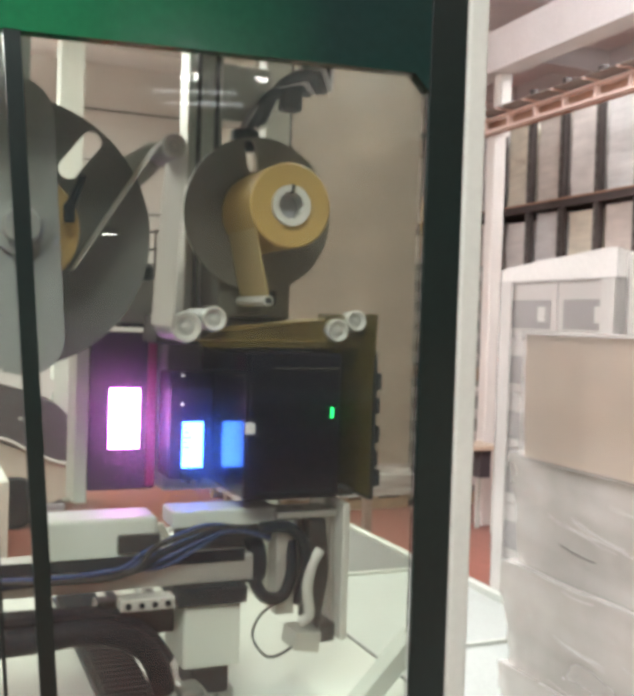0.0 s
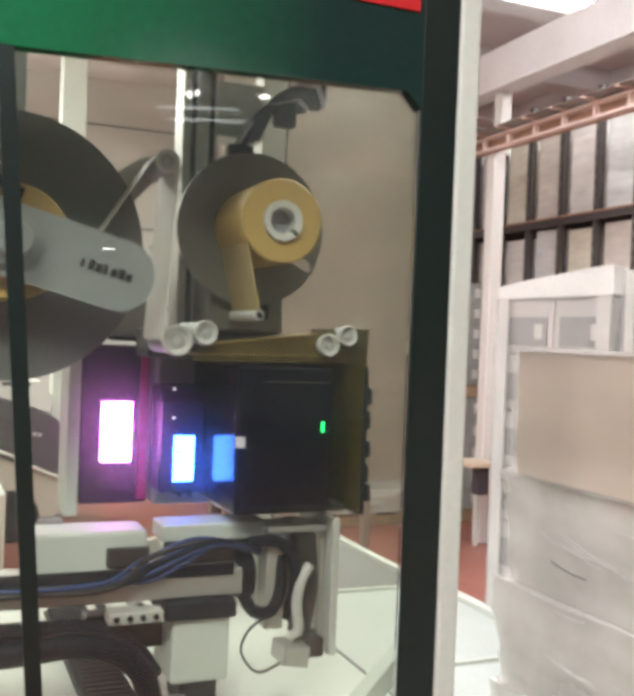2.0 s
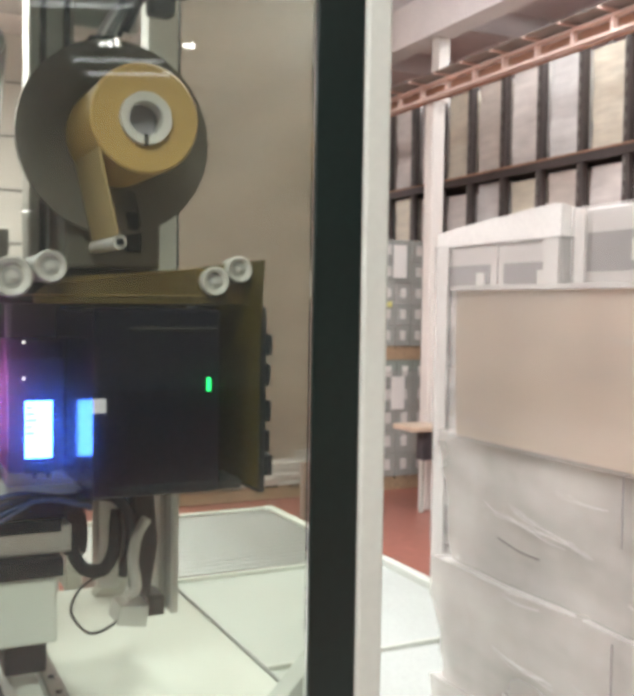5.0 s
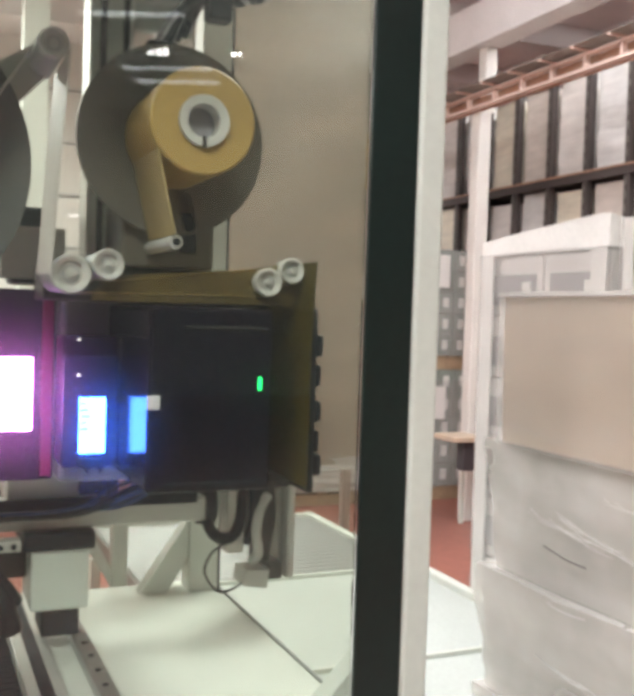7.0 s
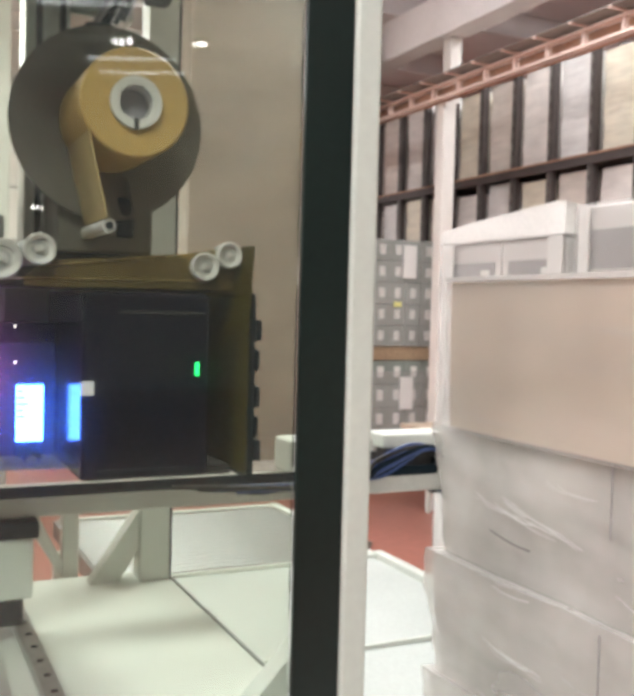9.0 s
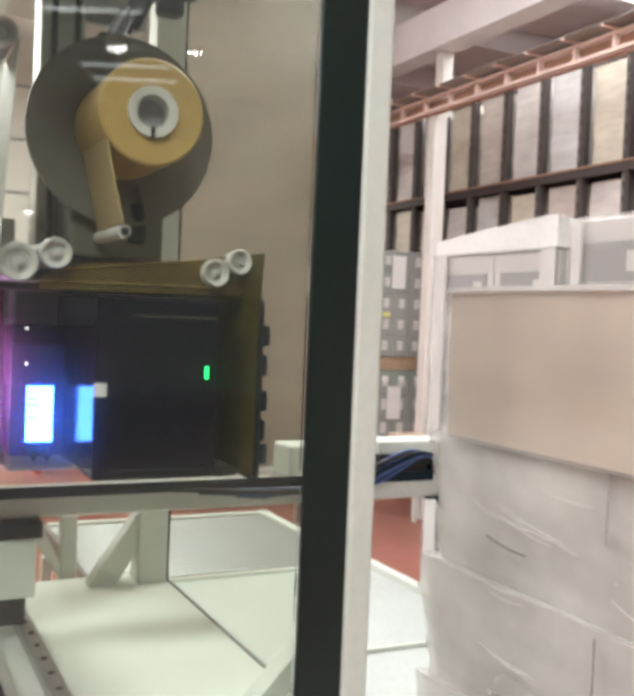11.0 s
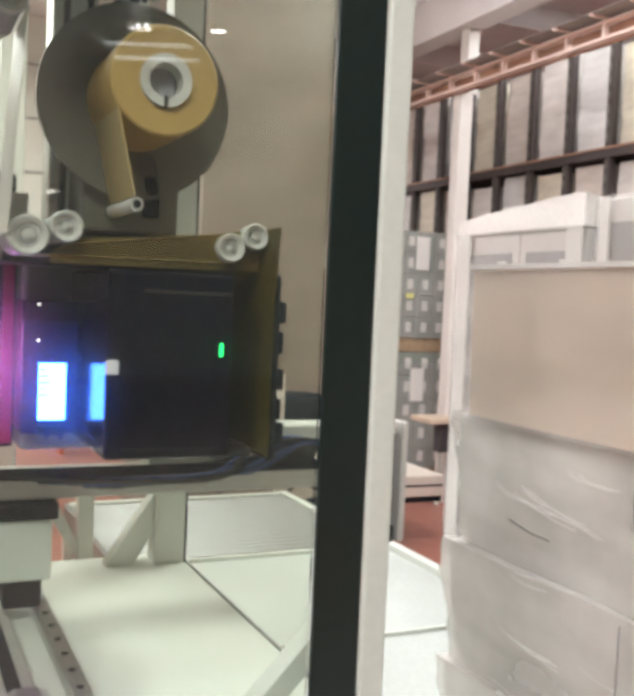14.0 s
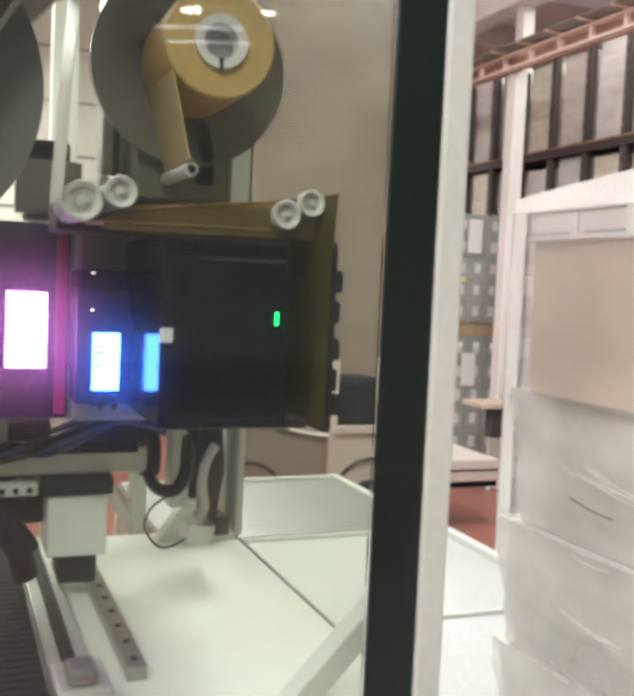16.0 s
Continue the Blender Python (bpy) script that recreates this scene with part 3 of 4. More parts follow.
for k in range(13):
    a = radians(-90 + 15 * k)
    bar_pts.append((0.2 + 0.068 * math.cos(a), 0.068 * math.sin(a)))
for k in range(13):
    a = radians(90 + 15 * k)
    bar_pts.append((-0.2 + 0.068 * math.cos(a), 0.068 * math.sin(a)))
part("flange_bar", outline([(-0.63 + p, 1.87 + q) for p, q in bar_pts], 0.004, 0.014), M_ARM, UNW, "grey rounded flange bar")
part("hub", lathe(bmesh.new(), [(0, -0.03), (0.03, -0.03), (0.034, -0.025), (0.034, -0.012), (0.05, -0.01), (0.05, 0.003)], (-0.63, 0, 1.87), "y", 32), M_ARM, UNW, smooth=True)
for k in range(7):
    w = (0.007, 0.012, 0.012, 0.007, 0.012, 0.012, 0.012)[k]
    x0 = -0.63 + 0.125 + 0.0145 * k
    part("print_mark", box((x0, 0.002, 1.862), (x0 + w, 0.0036, 1.878 + 0.004 * (k % 2)), 0), M_DARK, UNW)
part("clamp_clip", box((-0.672, -0.004, 1.945), (-0.637, 0.003, 1.966), 0.004), M_RUBBER, UNW)
part("clamp_lever", outline([(-0.668, 1.948), (-0.664, 1.964), (-0.72, 1.99), (-0.724, 1.978)], -0.004, 0.003), M_RUBBER, UNW)
sup = base("supply_stand", (-0.63, 0.3, 1.82), "grey hanging post carrying the label supply reel", "stand")
part("post", box((-0.67, 0.3, 1.82), (-0.59, 0.38, 2.75), 0.004), M_ALU, sup)
part("post_arm", box((-0.67, 0.381, 2.5), (-0.59, 0.839, 2.58), 0.004), M_ALU, sup)
part("axle", lathe(bmesh.new(), [(0, 0.137), (0.03, 0.137), (0.03, 0.3), (0, 0.3)], (-0.63, 0, 1.87), "y", 20), M_STEEL, sup, smooth=True)
# wiring above the reel
wir = base("cable_bundle", (-0.06, 0.32, 2.2), "dark cables and plugs in a bundle over the reel", "cables")
for k in range(7):
    o = 0.012 * k
    part("cable", pipe([(-0.14 + o, 0.3, 2.12 + 0.01 * k), (-0.1 + o, 0.27, 2.2 + 0.012 * k), (-0.03 + o, 0.3 - 0.01 * k, 2.24 + 0.01 * k), (0.03 + o, 0.32, 2.3), (0.04 + o, 0.34, 2.75)], 0.007 + 0.002 * (k % 3), 8), M_RUBBER if k % 3 else M_BODY, wir, smooth=True)
part("plug", box((-0.15, 0.27, 2.1), (-0.09, 0.31, 2.15), 0.008), M_RUBBER, wir)
part("plug", box((-0.04, 0.26, 2.2), (0.01, 0.3, 2.26), 0.008), M_RUBBER, wir)
part("junction_box", box((-0.17, 0.31, 2.17), (-0.05, 0.4, 2.3), 0.006), M_ALU, wir)
mot = base("reel_motor", (-0.33, 0.42, 1.722), "black motor block behind the guide rollers", "motor")
part("motor_body", box((-0.37, 0.42, 1.69), (-0.29, 0.52, 1.84), 0.01), M_RUBBER, mot)
part("motor_flange", box((-0.39, 0.4, 1.7), (-0.27, 0.419, 1.8), 0.003), M_ALU, mot)

# ---- the moving arm: carriage on the rail, beam across it ----
CAR = base("arm_carriage", (-0.26, 0.04, 1.0), "grey carriage block riding on the guide rails", "carriage")
part("block", box((-0.315, -0.02, 1.036), (-0.2, 0.13, 1.16), 0.005), M_WHITE, CAR, "pale grey block")
part("slide_shoe", box((-0.29, 0.0, 0.975), (-0.215, 0.11, 1.035), 0.006), M_RUBBER, CAR)
part("slide_plate", box((-0.33, -0.03, 1.161), (-0.19, 0.14, 1.195), 0.004), M_RUBBER, CAR)
part("valve_rail", box((-0.44, -0.03, 1.163), (-0.335, 0.01, 1.186), 0.003), M_CORE, CAR)
for k in range(4):
    part("valve", lathe(bmesh.new(), [(0, -0.033), (0.006, -0.033), (0.006, -0.03)], (-0.425 + 0.025 * k, 0, 1.174), "y", 10), M_RUBBER, CAR)
part("cable_chain", pipe([(-0.95, 0.015, 1.15), (-0.6, 0.01, 1.155), (-0.46, 0.0, 1.15), (-0.385, 0.0, 1.11), (-0.34, 0.01, 1.05)], 0.017, 10), M_RUBBER, CAR, "black cable hose", smooth=True)
part("side_arm", box((-0.47, 0.05, 1.09), (-0.316, 0.1, 1.16), 0.004), M_DARK, CAR)
ch = part("cable_chain", pipe([(-0.95, -0.03, 1.12), (-0.62, -0.03, 1.127), (-0.5, -0.035, 1.135), (-0.42, -0.04, 1.115), (-0.375, -0.035, 1.07), (-0.352, -0.02, 1.005)], 0.024, 12), M_RUBBER, CAR, "black cable hose", smooth=True)
ARM = base("applicator_arm", (-0.2, 0.05, 1.22), "pale metal arm with hoses and label applicator head", "arm")
part("beam", box((-1.5, 0.0, 1.197), (-0.17, 0.1, 1.25), 0.004), M_ALU, ARM, "pale metal beam")
part("beam_strip", box((-1.5, -0.003, 1.238), (-0.19, -0.0005, 1.262), 0.001), M_RUBBER, ARM)
part("beam_cover", box((-0.58, 0.02, 1.25), (-0.36, 0.12, 1.33), 0.008, 3), M_WHITE, ARM, "white cover box")
part("beam_cover", box((-0.33, 0.03, 1.3), (-0.11, 0.12, 1.335), 0.006, 3), M_WHITE, ARM, "white cover box")
part("cover_foot", box((-0.31, 0.05, 1.251), (-0.14, 0.1, 1.299), 0.003), M_DARK, ARM)
part("valve_block", box((-0.44, 0.0, 1.265), (-0.36, 0.018, 1.3), 0.003), M_DARK, ARM)
for k in range(8):
    jx, jz = 0.05 * random.random(), 0.02 * random.random()
    part("hose", pipe([(-0.66 - 0.03 * k, 0.0, 1.215 + 0.004 * k), (-0.5 + jx, -0.012 - 0.003 * k, 1.225 + jz), (-0.4 + jx, -0.014 - 0.002 * (k % 3), 1.24 + 0.006 * k), (-0.3 + jx, -0.012, 1.275 + jz + 0.004 * k), (-0.21, -0.004 * (k % 3), 1.3 + 0.4 * jz), (-0.13, 0.02, 1.27 + 0.003 * k)], (0.004, 0.0055, 0.007)[k % 3], 8), (M_BLUEHOSE, M_RUBBER, M_BLUEHOSE, M_DARK)[k % 4], ARM, "blue air hose" if k % 2 == 0 else "", smooth=True)
part("end_ring", lathe(bmesh.new(), [(0.03, -0.175), (0.046, -0.175), (0.046, -0.14), (0.03, -0.14), (0.03, -0.175)], (0, 0.05, 1.225), "x", 28), M_RUBBER, ARM, "black ring", smooth=True)
part("black_hose", pipe([(-0.16, 0.0, 1.3), (-0.1, -0.01, 1.3), (-0.065, -0.01, 1.26), (-0.06, 0.0, 1.19), (-0.075, 0.01, 1.14)], 0.012, 10), M_RUBBER, ARM, smooth=True)
part("black_hose", pipe([(-0.17, 0.0, 1.2), (-0.15, -0.01, 1.165), (-0.11, -0.005, 1.16), (-0.09, 0.0, 1.2), (-0.09, 0.01, 1.27)], 0.013, 10), M_RUBBER, ARM, smooth=True)
part("silver_tube", pipe([(-0.03, -0.01, 1.25), (-0.05, -0.015, 1.22), (-0.058, -0.015, 1.17), (-0.05, -0.01, 1.12), (-0.065, 0.0, 1.1)], 0.011, 10), M_CORE, ARM, smooth=True)
part("head_mount", box((-0.12, 0.0, 1.12), (-0.08, 0.06, 1.31), 0.004), M_ALU, ARM)
part("head_bracket", outline([(-0.05, 1.1), (-0.02, 1.1), (-0.005, 1.2), (-0.015, 1.31), (-0.05, 1.31)], 0.0, 0.05), M_DARK, ARM)
part("head_cylinder", lathe(bmesh.new(), [(0, 1.15), (0.018, 1.15), (0.018, 1.29), (0.012, 1.3), (0.012, 1.33), (0, 1.33)], (-0.06, 0.05, 0), "z", 20), M_STEEL, ARM, smooth=True)
part("head_shelf", box((-0.12, 0.0, 1.315), (0.01, 0.09, 1.328), 0.003), M_ALU, ARM)
part("foot_block", box((-0.03, -0.02, 1.06), (0.005, 0.05, 1.1), 0.005), M_DARK, ARM)
part("foot_plate", outline([(-0.09, 1.055), (-0.035, 1.045), (-0.03, 1.085), (-0.085, 1.09)], -0.03, 0.04), M_ALU, ARM)
part("head_cable", pipe([(-0.12, -0.01, 1.15), (-0.16, -0.02, 1.13), (-0.175, -0.02, 1.09), (-0.15, -0.02, 1.05), (-0.12, -0.02, 1.045), (-0.075, -0.015, 1.065)], 0.0028, 6), M_RUBBER, ARM, smooth=True)
part("label_pad", box((0.016, -0.02, 1.06), (0.032, 0.17, 1.345), 0.004), M_CORE, ARM, "white flat label pad")
part("pad_frame", box((0.004, 0.02, 1.09), (0.0155, 0.13, 1.31), 0.003), M_ALU, ARM)


# ---- loads ----
def pallet(s, x0, y0, x1, y1, z):
    for k in range(3):
        yb = y0 + (y1 - y0 - 0.1) * k / 2
        part("runner", box((x0, yb, z), (x1, yb + 0.1, z + 0.1), 0.004, 1), M_WOOD, s)
    for k in range(6):
        xb = x0 + (x1 - x0 - 0.1) * k / 5
        part("deck_board", box((xb, y0, z + 0.1), (xb + 0.1, y1, z + 0.122), 0.003, 1), M_WOOD, s)


def wrinkled(lo, hi, amount, seed, cuts=18):
    bm = put(bmesh.new(), lo, hi, 0)
    bmesh.ops.subdivide_edges(bm, edges=bm.edges[:], cuts=cuts, use_grid_fill=True)
    c = (Vector(lo) + Vector(hi)) / 2
    for v in bm.verts:
        d = v.co - c
        n = noise.noise(Vector((v.co.x * 3 + seed, v.co.y * 5, v.co.z * 6))) + 0.7 * noise.noise(Vector((v.co.x * 3 + seed, v.co.y * 4 + v.co.z * 9, v.co.z * 22 - v.co.y * 8)))
        v.co += Vector((math.copysign(1, d.x), math.copysign(1, d.y), 0)) * n * amount
        v.co.z += amount * 0.5 * noise.noise(v.co * 7)
    return bm


def taper(bm, z0, z1, inset=0.03):
    """Draws the front and the far side of a wrapped layer in towards its foot."""
    for v in bm.verts:
        k = inset * max(0.0, min(1.0, (z1 - v.co.z) / (z1 - z0))) ** 1.5
        if v.co.x < 0.8:
            v.co.x += 0.7 * k
        if v.co.y > 0.12:
            v.co.y -= k
    return bm


near = base("wrapped_pallet", (1.05, -0.35, 0.446), "tall pallet of tan and white cartons in stretch wrap", "pallet")
pallet(near, 0.66, -0.95, 1.44, 0.27, 0.446)
LAYERS = ((0.57, 0.83, 0.645, 0.3, M_CARTONW), (0.832, 1.1, 0.645, 0.3, M_CARTONW), (1.102, 1.388, 0.655, 0.285, M_CARTONW), (1.39, 1.7, 0.632, 0.232, M_CARTON))
for i, (z0, z1, xf, yf, mt) in enumerate(LAYERS):
    cuts = (-0.95, -0.262, yf) if i < 3 else (-0.95, -0.42, yf)
    for y0, y1 in zip(cuts, cuts[1:]):
        part("carton", taper(wrinkled((xf, y0 + 0.002, z0), (1.03, y1 - 0.002, z1), 0.0035 if i < 3 else 0.0012, i * 7 + y0), z0, z1, 0.03 if i < 3 else 0.004), mt, near, smooth=True)
        part("carton", box((1.035, y0 + 0.002, z0), (1.44, y1 - 0.002, z1), 0.008), mt, near)
part("wrap", taper(wrinkled((0.637, -0.965, 0.6), (1.45, 0.305, 0.835), 0.009, 3, 26), 0.6, 0.835), M_WRAP, near, "crinkled clear stretch wrap", smooth=True)
part("wrap", taper(wrinkled((0.634, -0.965, 0.832), (1.45, 0.302, 1.106), 0.009, 4, 26), 0.832, 1.1), M_WRAP, near, "crinkled clear stretch wrap", smooth=True)
part("wrap", taper(wrinkled((0.643, -0.96, 1.1), (1.448, 0.3, 1.39), 0.01, 13, 26), 1.1, 1.39), M_WRAP, near, "crinkled clear stretch wrap", smooth=True)
part("wrap", wrinkled((0.6245, -0.955, 1.385), (1.446, 0.2395, 1.706), 0.002, 9, 30), M_THIN, near, "thin clear stretch wrap", smooth=True)
part("wrap_rim", wrinkled((0.619, -0.96, 1.702), (1.45, 0.245, 1.711), 0.004, 11, 30), M_FOLD, near, "bunched wrap over the top edge", smooth=True)


def wrap_fold(y0, z0, y1, z1, count, width):
    """A bundle of drawn-out folds in the wrap, pale so that they also paint its highlights, from the far end to the
    near one.
    """
    for k in range(count):
        u, v = random.random() * 0.5, 0.6 + 0.4 * random.random()
        dz, dy = 0.012 * (random.random() - 0.5), y1 - y0
        mid = (z0 + z1) / 2 + dz
        x0 = 0.626 if mid < 0.84 else (0.624 if mid < 1.1 else (0.634 if mid < 1.39 else 0.619))
        at = lambda p, out: (x0 - out, y0 + dy * p, z0 + (z1 - z0) * p + dz + 0.004 * math.sin(9 * p + k))
        part("wrap_fold", pipe([at(u, -0.004), at(u + (v - u) * 0.3, 0.003), at(u + (v - u) * 0.7, 0.003), at(v, -0.004)], width * (0.25 + 0.5 * random.random()), 5), M_FOLD, near, smooth=True)


for fold in ((0.17, 1.262, -0.13, 1.225, 6, 0.0011), (0.04, 1.268, -0.2, 1.222, 5, 0.0014), (-0.02, 1.338, -0.28, 1.3, 3, 0.001), (0.13, 0.972, -0.12, 0.958, 6, 0.0014), (-0.15, 0.98, -0.45, 0.985, 3, 0.0012), (0.24, 1.1, -0.24, 1.098, 3, 0.0016), (-0.18, 1.606, -0.42, 1.618, 2, 0.0009), (0.2, 1.425, -0.1, 1.415, 2, 0.0008), (-0.25, 1.17, -0.6, 1.1, 4, 0.0012), (0.1, 0.86, -0.3, 0.84, 3, 0.0012)):
    wrap_fold(*fold)
part("slit", box((0.6375, -0.265, 1.255), (0.64, -0.2635, 1.385), 0), M_INK, near, "dark gap between cartons under the wrap")
part("slit", box((0.629, -0.257, 0.87), (0.632, -0.2555, 1.09), 0), M_INK, near, "dark gap between cartons under the wrap")
part("slit", pipe([(0.65, 0.09, 1.193), (0.637, 0.02, 1.189), (0.634, -0.02, 1.187), (0.636, -0.055, 1.186)], 0.0016, 5), M_RACK, near, "dark slit in the wrap", smooth=True)


def carton_load(name, lo, hi, rows_, cols, mat, label, ink=M_INK, proud=0.0):
    """A pallet of cartons, each with a printed panel, seen on the faces towards -x and -y."""
    s = base(name, ((lo[0] + hi[0]) / 2, (lo[1] + hi[1]) / 2, 0), label, "pallet", "wrapped pallets")
    pallet(s, lo[0], lo[1], hi[0], hi[1], lo[2])
    z0 = lo[2] + 0.125
    h = (hi[2] - z0) / rows_
    for r in range(rows_):
        for k in range(cols[0]):
            w = (hi[0] - lo[0]) / cols[0]
            j = 0.006 * random.random()
            part("carton", box((lo[0] + k * w + 0.003, lo[1] + j, z0 + r * h + 0.002), (lo[0] + (k + 1) * w - 0.003, (lo[1] + hi[1]) / 2, z0 + (r + 1) * h - 0.002), 0.006, 1), mat, s)
            part("carton_label", box((lo[0] + (k + 0.32) * w, lo[1] + j - 0.004, z0 + (r + 0.3) * h), (lo[0] + (k + 0.68) * w, lo[1] + j - 0.001, z0 + (r + 0.75) * h), 0), ink, s)
        for k in range(cols[1]):
            w = (hi[1] - lo[1]) / cols[1]
            j = 0.006 * random.random()
            part("carton", box((lo[0] + j - 0.004, lo[1] + k * w + 0.003, z0 + r * h + 0.002), ((lo[0] + hi[0]) / 2, lo[1] + (k + 1) * w - 0.003, z0 + (r + 1) * h - 0.002), 0.006, 1), mat, s)
            part("carton_label", box((lo[0] + j - 0.008, lo[1] + (k + 0.12) * w, z0 + (r + 0.18) * h), (lo[0] + j - 0.005, lo[1] + (k + 0.88) * w, z0 + (r + 0.68) * h), 0), ink, s)
            part("carton_mark", box((lo[0] + j - 0.012, lo[1] + (k + 0.2) * w, z0 + (r + 0.3) * h), (lo[0] + j - 0.0085, lo[1] + (k + 0.34) * w, z0 + (r + 0.56) * h), 0), M_LABEL, s)
    return s


st = carton_load("wrapped_pallet", (1.76, 1.2, 0), (2.55, 1.97, 1.93), 7, (3, 2), M_CARTONW, "tall wrapped pallet of white printed cartons with edge boards")
cover = wrinkled((1.74, 1.19, 1.932), (2.56, 1.99, 1.99), 0.006, 4)
for v in cover.verts:
    if v.co.z > 1.96:
        v.co.z += 0.065 * max(0.0, 1 - abs(v.co.y - 1.24) / 0.75) ** 0.8 * max(0.0, 1 - (v.co.x - 1.74) / 0.35)
part("top_cover", cover, M_LABEL, st, "white film top cover", smooth=True)
for y in (1.2, 1.905):
    part("edge_board", box((1.739, y, 0.15), (1.747, y + 0.085, 1.93), 0.002), M_LABEL, st)
part("wrap", wrinkled((1.733, 1.185, 0.1), (2.56, 1.995, 1.935), 0.0025, 5), M_THIN, st, smooth=True)
st = carton_load("wrapped_pallet", (1.76, 0.33, 0), (2.55, 1.12, 2.025), 7, (3, 2), M_CARTONW, "tall wrapped pallet of white printed cartons with edge boards")
for y in (0.33, 1.07):
    part("edge_board", box((1.742, y, 0.15), (1.75, y + 0.05, 2.025), 0.002), M_LABEL, st)
part("wrap", wrinkled((1.733, 0.32, 0.1), (2.56, 1.13, 2.03), 0.0025, 6), M_THIN, st, smooth=True)
low = carton_load("carton_pallet", (3.55, 5.9, 0), (4.25, 6.7, 1.2), 5, (4, 3), M_GREENBOX, "pallet of grey-green cartons with white labels", M_LABEL)
top = carton_load("carton_pallet", (3.55, 5.9, 1.202), (4.2, 6.7, 2.3), 5, (4, 3), M_GREENBOX, "pallet of grey-green cartons stacked on another pallet", M_LABEL)
top.location.z = 1.202
for c in top.children:
    c.matrix_parent_inverse = Matrix.Translation(-top.location)
for s in (low, top):
    part("wrap", wrinkled((3.535, 5.88, s.location.z + 0.13), (4.26 if s == low else 4.215, 6.71, s.location.z + 1.1), 0.0025, 8), M_THIN, s, smooth=True)
    part("document", box((3.83, 5.872, s.location.z + 0.75), (3.97, 5.878, s.location.z + 1.05), 0), M_LABEL, s)
part("yellow_tag", box((3.74, 5.868, 1.69), (3.82, 5.871, 1.735), 0), M_YELLOWTAG, top, "yellow paper tag")
tall = base("tall_wrapped_pallet", (2.62, 6.4, 0), "very tall beige pallet shrouded in cloudy film", "pallet")
pallet(tall, 1.8, 5.92, 3.45, 6.9, 0)
for k in range(10):
    part("carton", wrinkled((1.81, 5.93, 0.125 + 0.46 * k), (3.44, 6.89, 0.5845 + 0.46 * k), 0.006, 20), M_SHROUD, tall, smooth=True)
skirt = wrinkled((1.76, 5.87, 0.13), (3.5, 6.93, 0.42), 0.03, 47, 22)
for v in skirt.verts:
    if v.co.z > 0.33:
        v.co.y += 0.05 if v.co.y < 6 else 0
        v.co.x -= 0.05 if v.co.x > 3.3 else 0
part("film_skirt", skirt, M_FOLD, tall, "crumpled white film skirt round the pallet", smooth=True)
part("film", wrinkled((1.78, 5.9, 0.13), (3.47, 6.92, 4.76), 0.014, 31), M_CLOUD, tall, smooth=True)

# ---- rack, column and beam ----
col = structure("column", box((3.675, 5.03, 0), (3.795, 5.15, 3.369), 0.01), M_COLUMN, "white square steel column", "column")
beam = structure("orange_beam", box((3.6, -4.0, 3.37), (3.66, 11.3, 3.393), 0.003), M_ORANGE, "salmon-orange lattice beam on white columns", "beam")
part("upper_chord", box((3.6, -4.0, 3.475), (3.66, 11.3, 3.496), 0.003), M_ORANGE, beam)
part("back_panel", box((3.7, -4.0, 3.372), (3.715, 11.3, 3.49), 0.002), M_RUST, beam, "brown-orange back panel")
part("tray_mesh", box((3.485, -4.0, 3.515), (3.66, 11.3, 3.519), 0), M_MESH, beam, "grey wire tray")
for k in range(42):
    part("lattice_bar", box((3.61, -3.9 + 0.36 * k, 3.3935), (3.65, -3.87 + 0.36 * k, 3.4745), 0.002, 1), M_ORANGE, beam)
    part("lattice_tie", box((3.651, -3.9 + 0.36 * k, 3.4), (3.6995, -3.88 + 0.36 * k, 3.42), 0.002, 1), M_ORANGE, beam)
    part("crosspiece", box((3.475, -3.92 + 0.36 * k, 3.4965), (3.66, -3.9 + 0.36 * k, 3.5145), 0.002, 1), M_ORANGE, beam)
structure("girder", box((3.64, -16.8, 3.9), (3.86, 11.39, 4.25), 0.006), M_CEIL, "pale concrete girder carried by the columns", "girder")
part("column_head", box((3.725, 5.035, 3.37), (3.83, 5.145, 3.899), 0.006), M_COLUMN, col)
shelf = tagged(part("column_shelf", box((3.34, 4.7, 0.705), (3.63, 5.02, 0.745), 0.005), M_CARTON, None), "pale board shelf fixed beside a white column", "shelf")
part("shelf_post", box((3.59, 4.72, 0), (3.62, 4.76, 0.7045), 0.004), M_WHITE, shelf)
part("shelf_post", box((3.59, 4.96, 0), (3.62, 5.0, 0.7045), 0.004), M_WHITE, shelf)
part("control_box", box((3.46, 4.75, 0.47), (3.57, 4.85, 0.7045), 0.01), M_FORK, shelf, "dark control box under the shelf")
RX = 4.4


def rack_post(x, y):
    """A rack upright with a slotted front and a paler guard strip beside it."""
    post = part("upright", box((x, y - 0.033, 0), (x + 0.06, y + 0.033, 3.95), 0.003), M_RACK, rack)
    if x == RX:
        for j in range(16):
            part("slot", box((x - 0.002, y + 0.006, 2.2 + 0.105 * j), (x - 0.0005, y + 0.016, 2.26 + 0.105 * j), 0), M_MESH, post)
    return post


rack = base("pallet_rack", (RX + 0.4, 4.0, 0), "dark steel pallet rack full of wrapped loads", "rack")
for k in range(16):
    y = 4.58 + 0.48 * (k - 9)
    for dx in (0, 0.75):
        rack_post(RX + dx, y + (0.035 if dx else 0))
